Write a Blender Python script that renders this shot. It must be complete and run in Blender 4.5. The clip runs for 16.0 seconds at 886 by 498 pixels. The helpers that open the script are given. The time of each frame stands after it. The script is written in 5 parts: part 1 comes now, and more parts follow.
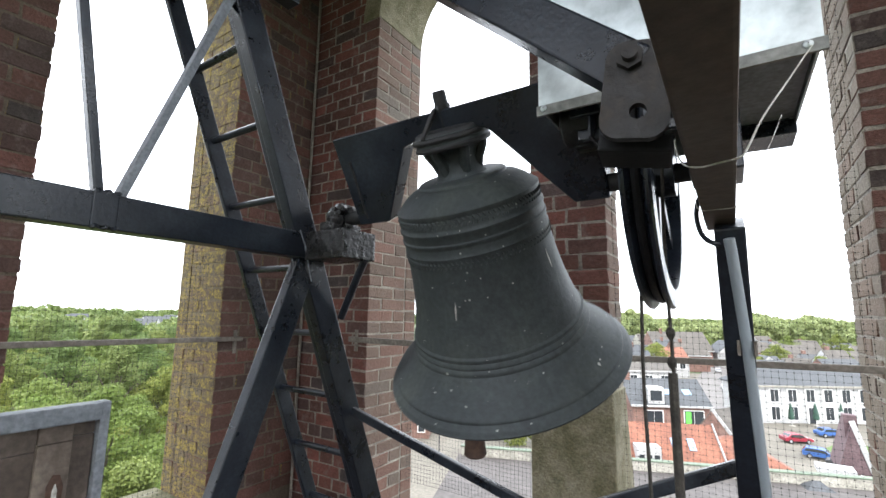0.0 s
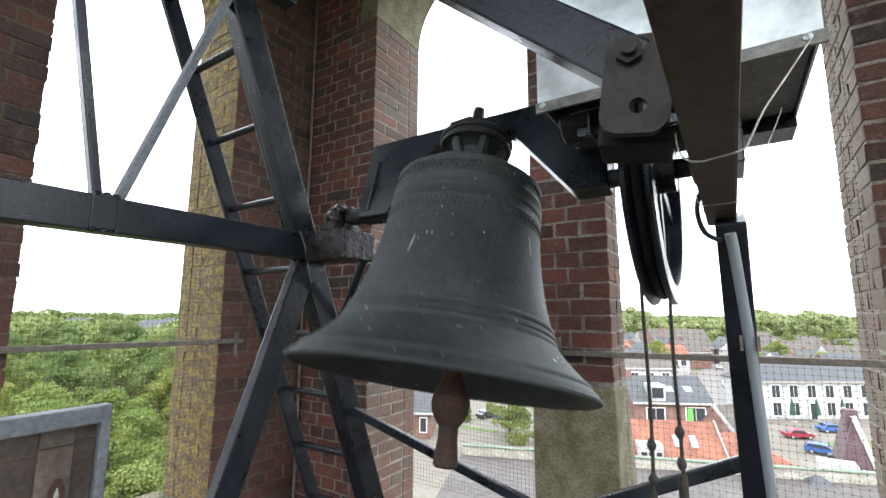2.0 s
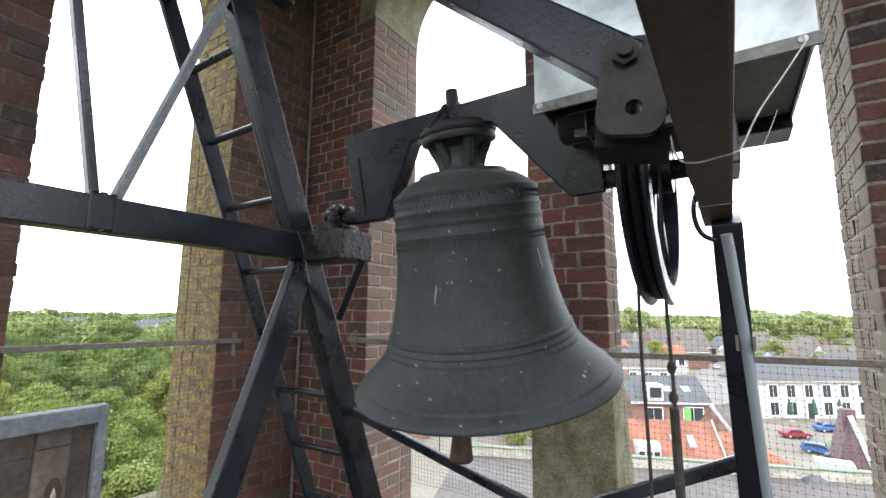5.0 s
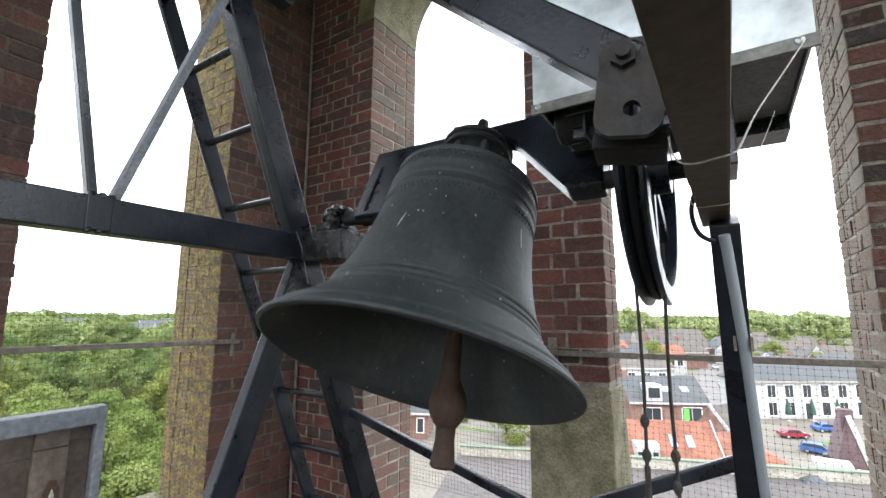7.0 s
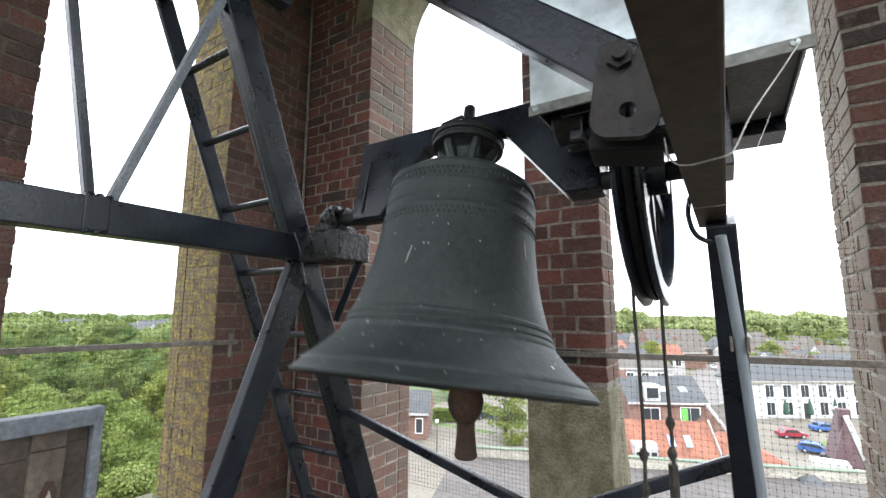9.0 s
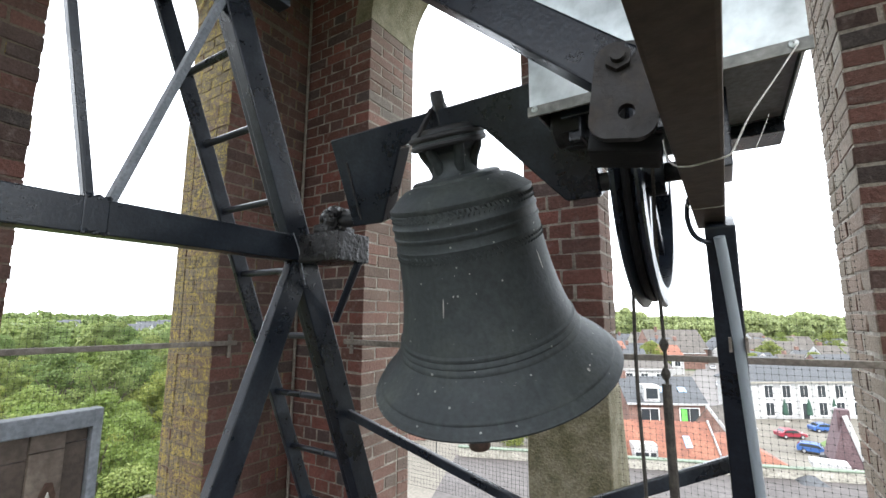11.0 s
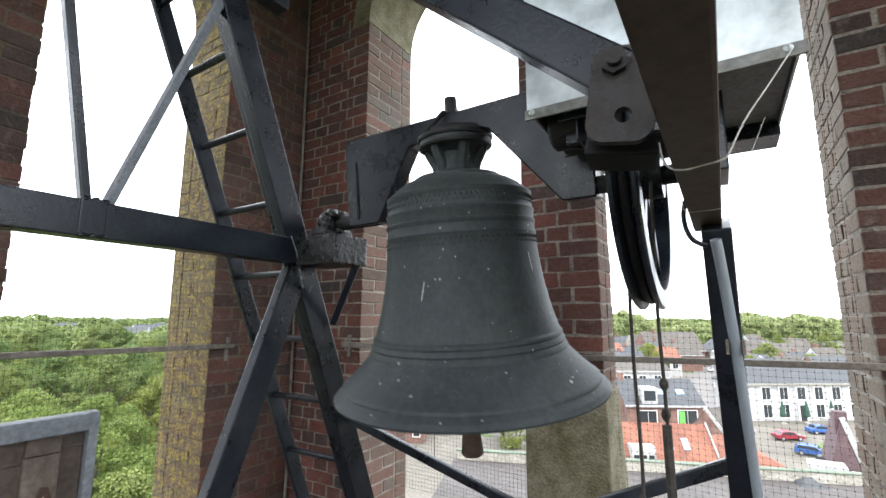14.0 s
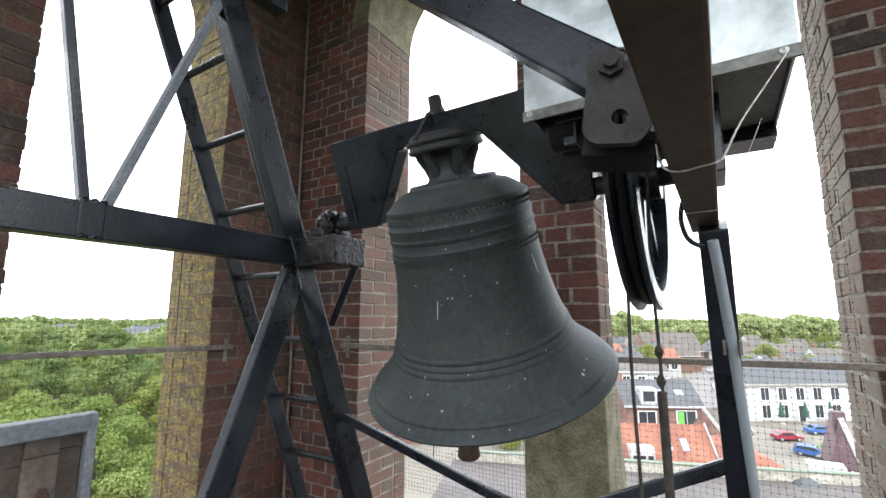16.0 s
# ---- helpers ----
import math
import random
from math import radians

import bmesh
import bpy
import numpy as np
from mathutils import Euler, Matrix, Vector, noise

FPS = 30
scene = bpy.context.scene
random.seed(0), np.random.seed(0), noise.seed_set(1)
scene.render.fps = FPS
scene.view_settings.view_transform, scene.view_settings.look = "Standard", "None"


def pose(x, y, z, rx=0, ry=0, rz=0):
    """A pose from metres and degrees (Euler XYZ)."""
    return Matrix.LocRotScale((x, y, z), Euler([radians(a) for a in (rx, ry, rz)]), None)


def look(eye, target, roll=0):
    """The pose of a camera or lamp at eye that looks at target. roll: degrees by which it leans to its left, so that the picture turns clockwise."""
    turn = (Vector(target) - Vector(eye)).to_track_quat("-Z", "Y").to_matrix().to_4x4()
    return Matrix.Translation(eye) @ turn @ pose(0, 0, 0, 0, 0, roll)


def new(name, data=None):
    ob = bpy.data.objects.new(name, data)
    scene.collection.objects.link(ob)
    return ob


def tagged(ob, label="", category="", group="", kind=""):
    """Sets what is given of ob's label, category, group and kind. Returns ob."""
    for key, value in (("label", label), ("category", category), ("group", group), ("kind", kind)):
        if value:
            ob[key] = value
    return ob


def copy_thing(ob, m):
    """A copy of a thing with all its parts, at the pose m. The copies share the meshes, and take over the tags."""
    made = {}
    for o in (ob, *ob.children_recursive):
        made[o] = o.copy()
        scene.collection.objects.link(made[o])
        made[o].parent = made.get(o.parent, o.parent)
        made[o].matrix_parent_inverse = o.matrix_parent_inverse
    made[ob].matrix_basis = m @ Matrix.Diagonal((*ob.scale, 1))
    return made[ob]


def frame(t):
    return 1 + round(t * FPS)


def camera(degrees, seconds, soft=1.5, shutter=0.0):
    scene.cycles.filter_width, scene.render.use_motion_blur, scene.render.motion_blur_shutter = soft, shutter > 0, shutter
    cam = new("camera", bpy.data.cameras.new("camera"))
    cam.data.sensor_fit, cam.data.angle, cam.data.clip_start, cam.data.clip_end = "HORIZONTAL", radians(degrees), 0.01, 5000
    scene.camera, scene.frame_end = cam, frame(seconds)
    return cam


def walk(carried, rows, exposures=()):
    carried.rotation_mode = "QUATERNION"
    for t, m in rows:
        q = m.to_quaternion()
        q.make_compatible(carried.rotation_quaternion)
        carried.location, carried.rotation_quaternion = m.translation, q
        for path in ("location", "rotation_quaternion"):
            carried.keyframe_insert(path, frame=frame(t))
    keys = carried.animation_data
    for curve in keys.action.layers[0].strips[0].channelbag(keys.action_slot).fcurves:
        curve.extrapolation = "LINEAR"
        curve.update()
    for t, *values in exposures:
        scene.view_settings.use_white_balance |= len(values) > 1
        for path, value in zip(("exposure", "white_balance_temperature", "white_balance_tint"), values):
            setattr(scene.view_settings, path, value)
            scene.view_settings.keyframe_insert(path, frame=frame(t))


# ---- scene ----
SECONDS = 16.0
cam = camera(90.0, SECONDS, soft=1.5, shutter=0.35)
walk(cam, [
    (0, pose(0.0016, -0.0013, 1.6023, 98.215, -0.936, 32.936)),
    (0.5, pose(0.0013, -0.0001, 1.6025, 98.211, -0.820, 32.971)),
    (1, pose(0.0020, 0.0011, 1.6021, 98.197, -0.650, 32.975)),
    (1.5, pose(0.0015, 0.0015, 1.6012, 98.192, -0.409, 32.984)),
    (2, pose(-0.0014, 0.0006, 1.5999, 98.212, -0.251, 32.998)),
    (2.5, pose(-0.0026, 0.0000, 1.5993, 98.222, -0.228, 33.017)),
    (3, pose(-0.0017, -0.0001, 1.5994, 98.223, -0.224, 32.992)),
    (3.5, pose(-0.0003, -0.0000, 1.5999, 98.201, -0.244, 32.961)),
    (4, pose(0.0010, 0.0003, 1.6004, 98.181, -0.250, 32.910)),
    (6.5, pose(0.0019, 0.0003, 1.6009, 98.219, -0.266, 32.666)),
    (7, pose(0.0023, -0.0004, 1.6010, 98.241, -0.237, 32.642)),
    (7.5, pose(0.0031, -0.0007, 1.6012, 98.254, -0.245, 32.598)),
    (8, pose(0.0038, -0.0006, 1.6014, 98.263, -0.232, 32.555)),
    (8.5, pose(0.0042, -0.0005, 1.6015, 98.265, -0.218, 32.486)),
    (9, pose(0.0050, -0.0006, 1.6016, 98.288, -0.194, 32.470)),
    (11.5, pose(0.0058, -0.0011, 1.6025, 98.411, -0.141, 32.351)),
    (12, pose(0.0061, -0.0012, 1.6024, 98.474, -0.111, 32.309)),
    (12.5, pose(0.0064, -0.0013, 1.6026, 98.508, -0.117, 32.268)),
    (13, pose(0.0068, -0.0016, 1.6028, 98.539, -0.116, 32.232)),
    (13.5, pose(0.0067, -0.0019, 1.6027, 98.621, -0.105, 32.175)),
    (14, pose(0.0065, -0.0018, 1.6028, 98.684, -0.079, 32.129)),
    (14.5, pose(0.0073, -0.0015, 1.6033, 98.692, -0.065, 32.102)),
    (15, pose(0.0085, -0.0019, 1.6034, 98.727, -0.065, 32.051)),
    (15.5, pose(0.0090, -0.0027, 1.6032, 98.760, -0.044, 32.035)),
    (16, pose(0.0093, -0.0032, 1.6031, 98.784, -0.035, 32.016)),
])

# ---------------------------------------------------------------- light
world = bpy.data.worlds.new("overcast")
scene.world = world
world.use_nodes = True
wn, wl = world.node_tree.nodes, world.node_tree.links
sky = wn.new("ShaderNodeTexSky")
sky.sky_type = "NISHITA"
sky.sun_disc = False
sky.sun_elevation, sky.sun_rotation = radians(48), radians(150)
sky.air_density, sky.dust_density, sky.ozone_density = 1.0, 4.0, 1.0
haze = wn.new("ShaderNodeMix")          # a closed cloud layer over the clear sky
haze.data_type = "RGBA"
haze.inputs[0].default_value = 0.82
haze.inputs[7].default_value = (11.0, 11.6, 12.4, 1)
wl.new(sky.outputs[0], haze.inputs[6])
bg = wn["Background"]
bg.inputs[1].default_value = 0.125
wl.new(haze.outputs[2], bg.inputs[0])
sun = new("sun", bpy.data.lights.new("sun", "SUN"))
sun.data.energy, sun.data.angle, sun.data.color = 0.7, radians(25), (1.0, 0.97, 0.92)
sun.matrix_world = look((30, -40, 60), (0, 0, 0))
scene.view_settings.exposure = 1.98

# ---------------------------------------------------------------- materials
def mat(name, base, rough=0.7, metal=0.0, spec=0.5):
    m = bpy.data.materials.new(name)
    m.use_nodes = True
    b = m.node_tree.nodes["Principled BSDF"]
    b.inputs["Base Color"].default_value = (*base, 1)
    b.inputs["Roughness"].default_value = rough
    b.inputs["Metallic"].default_value = metal
    b.inputs["Specular IOR Level"].default_value = spec
    return m


def nodes_of(m):
    return m.node_tree.nodes, m.node_tree.links, m.node_tree.nodes["Principled BSDF"]


def coords(n, l, scale=(1, 1, 1), world_space=False):
    src = n.new("ShaderNodeNewGeometry").outputs["Position"] if world_space else n.new("ShaderNodeTexCoord").outputs["Object"]
    mp = n.new("ShaderNodeMapping")
    mp.inputs["Scale"].default_value = scale
    l.new(src, mp.inputs["Vector"])
    return mp.outputs[0]


def noise_tex(n, l, vec, scale, detail=5.0, rough=0.6):
    t = n.new("ShaderNodeTexNoise")
    t.inputs["Scale"].default_value = scale
    t.inputs["Detail"].default_value = detail
    t.inputs["Roughness"].default_value = rough
    l.new(vec, t.inputs["Vector"])
    return t.outputs["Fac"]


def ramp(n, l, fac, stops):
    r = n.new("ShaderNodeValToRGB")
    e = r.color_ramp.elements
    while len(e) < len(stops):
        e.new(0.5)
    for el, (p, c) in zip(e, stops):
        el.position = p
        el.color = (*c, 1) if len(c) == 3 else c
    l.new(fac, r.inputs[0])
    return r.outputs[0]


def mix(n, l, fac, a, b, blend="MIX"):
    m = n.new("ShaderNodeMix")
    m.data_type = "RGBA"
    m.blend_type = blend
    for sock, v in ((m.inputs[0], fac), (m.inputs[6], a), (m.inputs[7], b)):
        if isinstance(v, (int, float)):
            sock.default_value = v
        elif isinstance(v, tuple):
            sock.default_value = (*v, 1)
        else:
            l.new(v, sock)
    return m.outputs[2]


def math_node(n, l, op, a, b):
    m = n.new("ShaderNodeMath")
    m.operation = op
    l.new(a, m.inputs[0])
    m.inputs[1].default_value = b
    return m.outputs[0]


def bump(n, l, bsdf, height, strength=0.3, dist=0.01):
    b = n.new("ShaderNodeBump")
    b.inputs["Strength"].default_value = strength
    b.inputs["Distance"].default_value = dist
    l.new(height, b.inputs["Height"])
    l.new(b.outputs[0], bsdf.inputs["Normal"])


def worn(name, dark, base, light, scale=8.0, rough=(0.5, 0.8), metal=0.0, grain=60.0, bumpy=0.25, dist=0.003, spec=0.5, world_space=True):
    """A surface with broad stains and fine grain."""
    m = mat(name, base, rough[0], metal, spec)
    n, l, b = nodes_of(m)
    v = coords(n, l, world_space=world_space)
    big = noise_tex(n, l, v, scale, 6, 0.65)
    fine = noise_tex(n, l, v, grain, 4, 0.6)
    c1 = ramp(n, l, big, [(0.32, dark), (0.5, base), (0.68, light)])
    c2 = ramp(n, l, fine, [(0.3, (0.64, 0.64, 0.64)), (0.7, (1.16, 1.16, 1.16))])
    l.new(mix(n, l, 1.0, c1, c2, "MULTIPLY"), b.inputs["Base Color"])
    r = ramp(n, l, big, [(0.3, (rough[0],) * 3), (0.7, (rough[1],) * 3)])
    l.new(r, b.inputs["Roughness"])
    bump(n, l, b, fine, bumpy, dist)
    return m


RED = [(0.0, (0.095, 0.058, 0.052)), (0.18, (0.19, 0.085, 0.068)), (0.38, (0.135, 0.073, 0.062)), (0.58, (0.25, 0.10, 0.08)), (0.8, (0.165, 0.083, 0.07)), (1.0, (0.082, 0.072, 0.072))]
SOOTY = [(0.0, (0.09, 0.062, 0.055)), (0.3, (0.145, 0.082, 0.068)), (0.6, (0.19, 0.092, 0.075)), (0.85, (0.125, 0.08, 0.07)), (1.0, (0.082, 0.07, 0.066))]
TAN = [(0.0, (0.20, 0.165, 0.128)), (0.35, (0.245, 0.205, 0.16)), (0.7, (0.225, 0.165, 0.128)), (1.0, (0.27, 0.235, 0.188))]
OLIVE = [(0.0, (0.12, 0.095, 0.062)), (0.35, (0.16, 0.128, 0.085)), (0.7, (0.145, 0.10, 0.07)), (1.0, (0.185, 0.15, 0.10))]


def brick_mat(name, stops, lichen=0.0, reveal_axis=1, reveal_tint=0.45):
    """Bricks that differ piece by piece, with pits, soot and, outside, yellow lichen."""
    m = mat(name, stops[1][1], 0.9, 0, 0.3)
    n, l, b = nodes_of(m)
    info = n.new("ShaderNodeObjectInfo")
    geo = n.new("ShaderNodeNewGeometry")
    add = n.new("ShaderNodeMath")
    add.operation = "ADD"
    l.new(info.outputs["Random"], add.inputs[0])
    l.new(geo.outputs["Random Per Island"], add.inputs[1])
    fr = n.new("ShaderNodeMath")
    fr.operation = "FRACT"
    l.new(add.outputs[0], fr.inputs[0])
    col = ramp(n, l, fr.outputs[0], stops)
    v = coords(n, l, world_space=True)
    big = noise_tex(n, l, v, 3.0, 5, 0.6)
    fine = noise_tex(n, l, v, 90.0, 5, 0.7)
    mid = noise_tex(n, l, v, 22.0, 4, 0.6)
    col = mix(n, l, 1.0, col, ramp(n, l, big, [(0.3, (0.68, 0.66, 0.66)), (0.7, (1.15, 1.12, 1.1))]), "MULTIPLY")
    col = mix(n, l, 1.0, col, ramp(n, l, fine, [(0.25, (0.6, 0.6, 0.6)), (0.65, (1.1, 1.1, 1.1))]), "MULTIPLY")
    col = mix(n, l, ramp(n, l, mid, [(0.55, (0, 0, 0)), (0.75, (0.4, 0.4, 0.4))]), col, (0.27, 0.235, 0.205))
    # north reveals: daylight put in as tan colour; west ones: olive with lichen
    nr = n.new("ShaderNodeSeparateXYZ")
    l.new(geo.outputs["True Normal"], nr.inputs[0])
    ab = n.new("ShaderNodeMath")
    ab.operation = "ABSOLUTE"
    l.new(nr.outputs[reveal_axis], ab.inputs[0])
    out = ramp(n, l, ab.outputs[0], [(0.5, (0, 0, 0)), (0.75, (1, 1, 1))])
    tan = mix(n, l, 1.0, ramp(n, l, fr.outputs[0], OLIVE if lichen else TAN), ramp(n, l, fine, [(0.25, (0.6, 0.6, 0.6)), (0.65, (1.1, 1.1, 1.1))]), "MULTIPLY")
    col = mix(n, l, math_node(n, l, "MULTIPLY", out, reveal_tint), col, tan)
    if lichen:
        spot = noise_tex(n, l, v, 75.0, 8, 0.85)
        patch = noise_tex(n, l, v, 20.0, 6, 0.75)
        s = n.new("ShaderNodeMath")
        s.operation = "MULTIPLY_ADD"
        l.new(patch, s.inputs[0])
        s.inputs[1].default_value = 0.8
        l.new(spot, s.inputs[2])
        msk = ramp(n, l, s.outputs[0], [(1.06 - lichen * 0.2, (0, 0, 0)), (1.12 - lichen * 0.2, (0.9, 0.9, 0.9))])
        col = mix(n, l, mix(n, l, 1.0, msk, out, "MULTIPLY"), col, ramp(n, l, fine, [(0.3, (0.22, 0.165, 0.05)), (0.7, (0.44, 0.325, 0.075))]))
    l.new(col, b.inputs["Base Color"])
    bump(n, l, b, mix(n, l, 0.4, fine, mid), 1.0, 0.011)
    return m


# north reveals turn paler by facing: daylight put into the brick colour
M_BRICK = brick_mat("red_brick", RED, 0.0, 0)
M_DAYLIT = brick_mat("daylit_reveal_brick", SOOTY, 0.0, 0, 0.9)
M_LICHEN = brick_mat("lichen_brick", SOOTY, 0.8, 1, 0.85)
M_LICHENMORTAR = brick_mat("lichen_mortar", [(0.0, (0.13, 0.11, 0.08)), (1.0, (0.17, 0.145, 0.11))], 0.6, 1, 0.85)
M_MORTAR = worn("mortar", (0.16, 0.14, 0.12), (0.29, 0.26, 0.22), (0.42, 0.39, 0.33), 9, (0.9, 0.95), grain=90, bumpy=1.0, dist=0.008)
M_PLASTER = worn("mossy_render", (0.15, 0.135, 0.07), (0.25, 0.225, 0.145), (0.34, 0.31, 0.225), 11, (0.85, 0.95), grain=110, bumpy=1.0, dist=0.012)
M_SILL = worn("mossy_sill", (0.06, 0.07, 0.025), (0.15, 0.14, 0.075), (0.26, 0.24, 0.17), 14, (0.9, 0.95), grain=60, bumpy=0.7, dist=0.01)
M_STEEL = worn("black_paint", (0.007, 0.0095, 0.014), (0.011, 0.015, 0.023), (0.024, 0.031, 0.042), 7, (0.2, 0.42), grain=110, bumpy=0.22, dist=0.003, spec=0.38)
M_RUST = worn("brown_primer", (0.045, 0.034, 0.026), (0.07, 0.052, 0.04), (0.095, 0.072, 0.055), 5, (0.55, 0.75), grain=50)
M_GALV = worn("galvanised_sheet", (0.50, 0.555, 0.565), (0.56, 0.615, 0.62), (0.62, 0.665, 0.665), 3.5, (0.3, 0.5), metal=0.7, grain=14, bumpy=0.02)
M_GALVDULL = worn("dull_galvanised_edge", (0.16, 0.165, 0.155), (0.23, 0.235, 0.22), (0.31, 0.31, 0.29), 12, (0.5, 0.7), metal=0.4, grain=60)
M_GREYPAINT = worn("grey_paint", (0.13, 0.147, 0.167), (0.17, 0.19, 0.215), (0.22, 0.242, 0.268), 9, (0.5, 0.7), grain=90)
M_IRON = worn("old_iron", (0.014, 0.0145, 0.016), (0.024, 0.025, 0.028), (0.05, 0.047, 0.044), 18, (0.5, 0.75), metal=0.3, grain=120, bumpy=0.4)
M_LUG = worn("rust_stained_plate", (0.012, 0.0115, 0.012), (0.019, 0.017, 0.016), (0.040, 0.031, 0.025), 26, (0.4, 0.7), metal=0.3, grain=90, bumpy=0.5, dist=0.004)
M_WOOD = worn("weathered_planks", (0.075, 0.058, 0.047), (0.12, 0.096, 0.078), (0.20, 0.17, 0.14), 9, (0.75, 0.9), grain=70, bumpy=0.5)
M_WOODD = worn("dark_weathered_planks", (0.045, 0.034, 0.027), (0.075, 0.058, 0.047), (0.14, 0.115, 0.095), 6, (0.75, 0.9), grain=70, bumpy=0.5)
M_WOOD2 = worn("weathered_rail", (0.13, 0.112, 0.095), (0.20, 0.178, 0.152), (0.28, 0.255, 0.222), 12, (0.75, 0.9), grain=70, bumpy=0.5)
M_ROPE = worn("dark_rope", (0.018, 0.016, 0.014), (0.04, 0.036, 0.03), (0.07, 0.06, 0.05), 40, (0.9, 0.95), grain=200, bumpy=0.6)
M_CORD = worn("pale_cord", (0.35, 0.34, 0.31), (0.5, 0.49, 0.46), (0.62, 0.6, 0.57), 40, (0.8, 0.9), grain=200)
M_GREASE = worn("black_grease", (0.008, 0.008, 0.009), (0.014, 0.014, 0.015), (0.03, 0.03, 0.032), 30, (0.18, 0.42), grain=45, bumpy=0.9, dist=0.009)
M_BLACK = worn("black_enamel", (0.006, 0.006, 0.007), (0.009, 0.0095, 0.011), (0.014, 0.015, 0.017), 8, (0.5, 0.7), grain=90, spec=0.2)
M_RUSTIRON = worn("rusty_iron", (0.035, 0.022, 0.016), (0.065, 0.036, 0.025), (0.10, 0.058, 0.04), 14, (0.65, 0.85), metal=0.2, grain=90, bumpy=0.4)
M_CEIL = worn("bare_boards", (0.21, 0.20, 0.185), (0.28, 0.265, 0.245), (0.34, 0.325, 0.30), 4, (0.8, 0.9))
M_PIPE = mat("grey_plastic_pipe", (0.27, 0.31, 0.345), 0.35)
M_NET = mat("net_cord", (0.02, 0.02, 0.02), 0.9)


def bell_mat():
    m = mat("bronze_patina", (0.045, 0.055, 0.052), 0.5, 0.35, 0.5)
    n, l, b = nodes_of(m)
    v = coords(n, l)
    big = noise_tex(n, l, v, 4.5, 7, 0.7)
    fine = noise_tex(n, l, v, 70, 4, 0.6)
    drips = noise_tex(n, l, coords(n, l, (30, 30, 2.2)), 1.0, 4, 0.6)
    c = ramp(n, l, big, [(0.3, (0.030, 0.037, 0.041)), (0.5, (0.044, 0.053, 0.056)), (0.64, (0.066, 0.077, 0.073)), (0.78, (0.12, 0.128, 0.108))])
    c = mix(n, l, 1.0, c, ramp(n, l, fine, [(0.3, (0.78, 0.78, 0.78)), (0.7, (1.15, 1.15, 1.15))]), "MULTIPLY")
    c = mix(n, l, ramp(n, l, drips, [(0.6, (0, 0, 0)), (0.8, (0.3, 0.3, 0.3))]), c, (0.10, 0.13, 0.115))
    vo = n.new("ShaderNodeTexVoronoi")
    vo.inputs["Scale"].default_value = 24
    l.new(v, vo.inputs["Vector"])
    sz = noise_tex(n, l, v, 9, 2, 0.5)
    s = n.new("ShaderNodeMath")
    s.operation = "DIVIDE"
    l.new(vo.outputs["Distance"], s.inputs[0])
    l.new(sz, s.inputs[1])
    c = mix(n, l, ramp(n, l, s.outputs[0], [(0.11, (0.9, 0.9, 0.9)), (0.16, (0, 0, 0))]), c, (0.33, 0.35, 0.32))
    l.new(c, b.inputs["Base Color"])
    l.new(ramp(n, l, big, [(0.3, (0.52,) * 3), (0.7, (0.75,) * 3)]), b.inputs["Roughness"])
    bump(n, l, b, mix(n, l, 0.45, fine, noise_tex(n, l, v, 26, 5, 0.7)), 0.4, 0.005)
    return m


M_BELL = bell_mat()

# ---------------------------------------------------------------- building helpers
def mesh_of(name, bm, material, smooth=False):
    me = bpy.data.meshes.new(name)
    bmesh.ops.recalc_face_normals(bm, faces=bm.faces)
    bm.to_mesh(me)
    bm.free()
    if smooth:
        for p in me.polygons:
            p.use_smooth = True
        me.set_sharp_from_angle(angle=radians(32))
    me.materials.append(material)
    return me


def part(name, bm, material, parent=None, label="", smooth=False, m=None):
    ob = new(name, mesh_of(name, bm, material, smooth))
    if parent:
        ob.parent = parent
    if m is not None:
        ob.matrix_local = m
    if label:
        ob["label"] = label
    return ob


def thing(name, label, category, m=None, group="", kind=""):
    ob = new(name)
    ob.empty_display_size = 0.1
    if m is not None:
        ob.matrix_world = m
    return tagged(ob, label, category, group, kind)


def add_box(bm, lo, hi, m=None):
    vs = [bm.verts.new((x, y, z)) for x in (lo[0], hi[0]) for y in (lo[1], hi[1]) for z in (lo[2], hi[2])]
    fs = [bm.faces.new([vs[i] for i in q]) for q in ((0, 1, 3, 2), (4, 6, 7, 5), (0, 4, 5, 1), (2, 3, 7, 6), (0, 2, 6, 4), (1, 5, 7, 3))]
    if m is not None:
        bmesh.ops.transform(bm, matrix=m, verts=vs)
    return vs, fs


def box(lo, hi, bevel=0.0, m=None, seg=2):
    bm = bmesh.new()
    add_box(bm, lo, hi, m)
    if bevel:
        bmesh.ops.bevel(bm, geom=bm.edges[:], offset=bevel, segments=seg, profile=0.6, affect="EDGES")
    return bm


def along(p, q, side=(1, 0, 0)):
    """Frame with z from p to q and x nearest to side."""
    p, q, side = Vector(p), Vector(q), Vector(side)
    z = (q - p).normalized()
    y = z.cross(side).normalized()
    x = y.cross(z)
    m = Matrix((x, y, z)).transposed().to_4x4()
    m.translation = p
    return m, (q - p).length


def bar(p, q, w, h, side=(1, 0, 0), bevel=0.004):
    """A rectangular bar, w along side and h across it."""
    m, ln = along(p, q, side)
    return box((-w / 2, -h / 2, 0), (w / 2, h / 2, ln), bevel, m, 2)


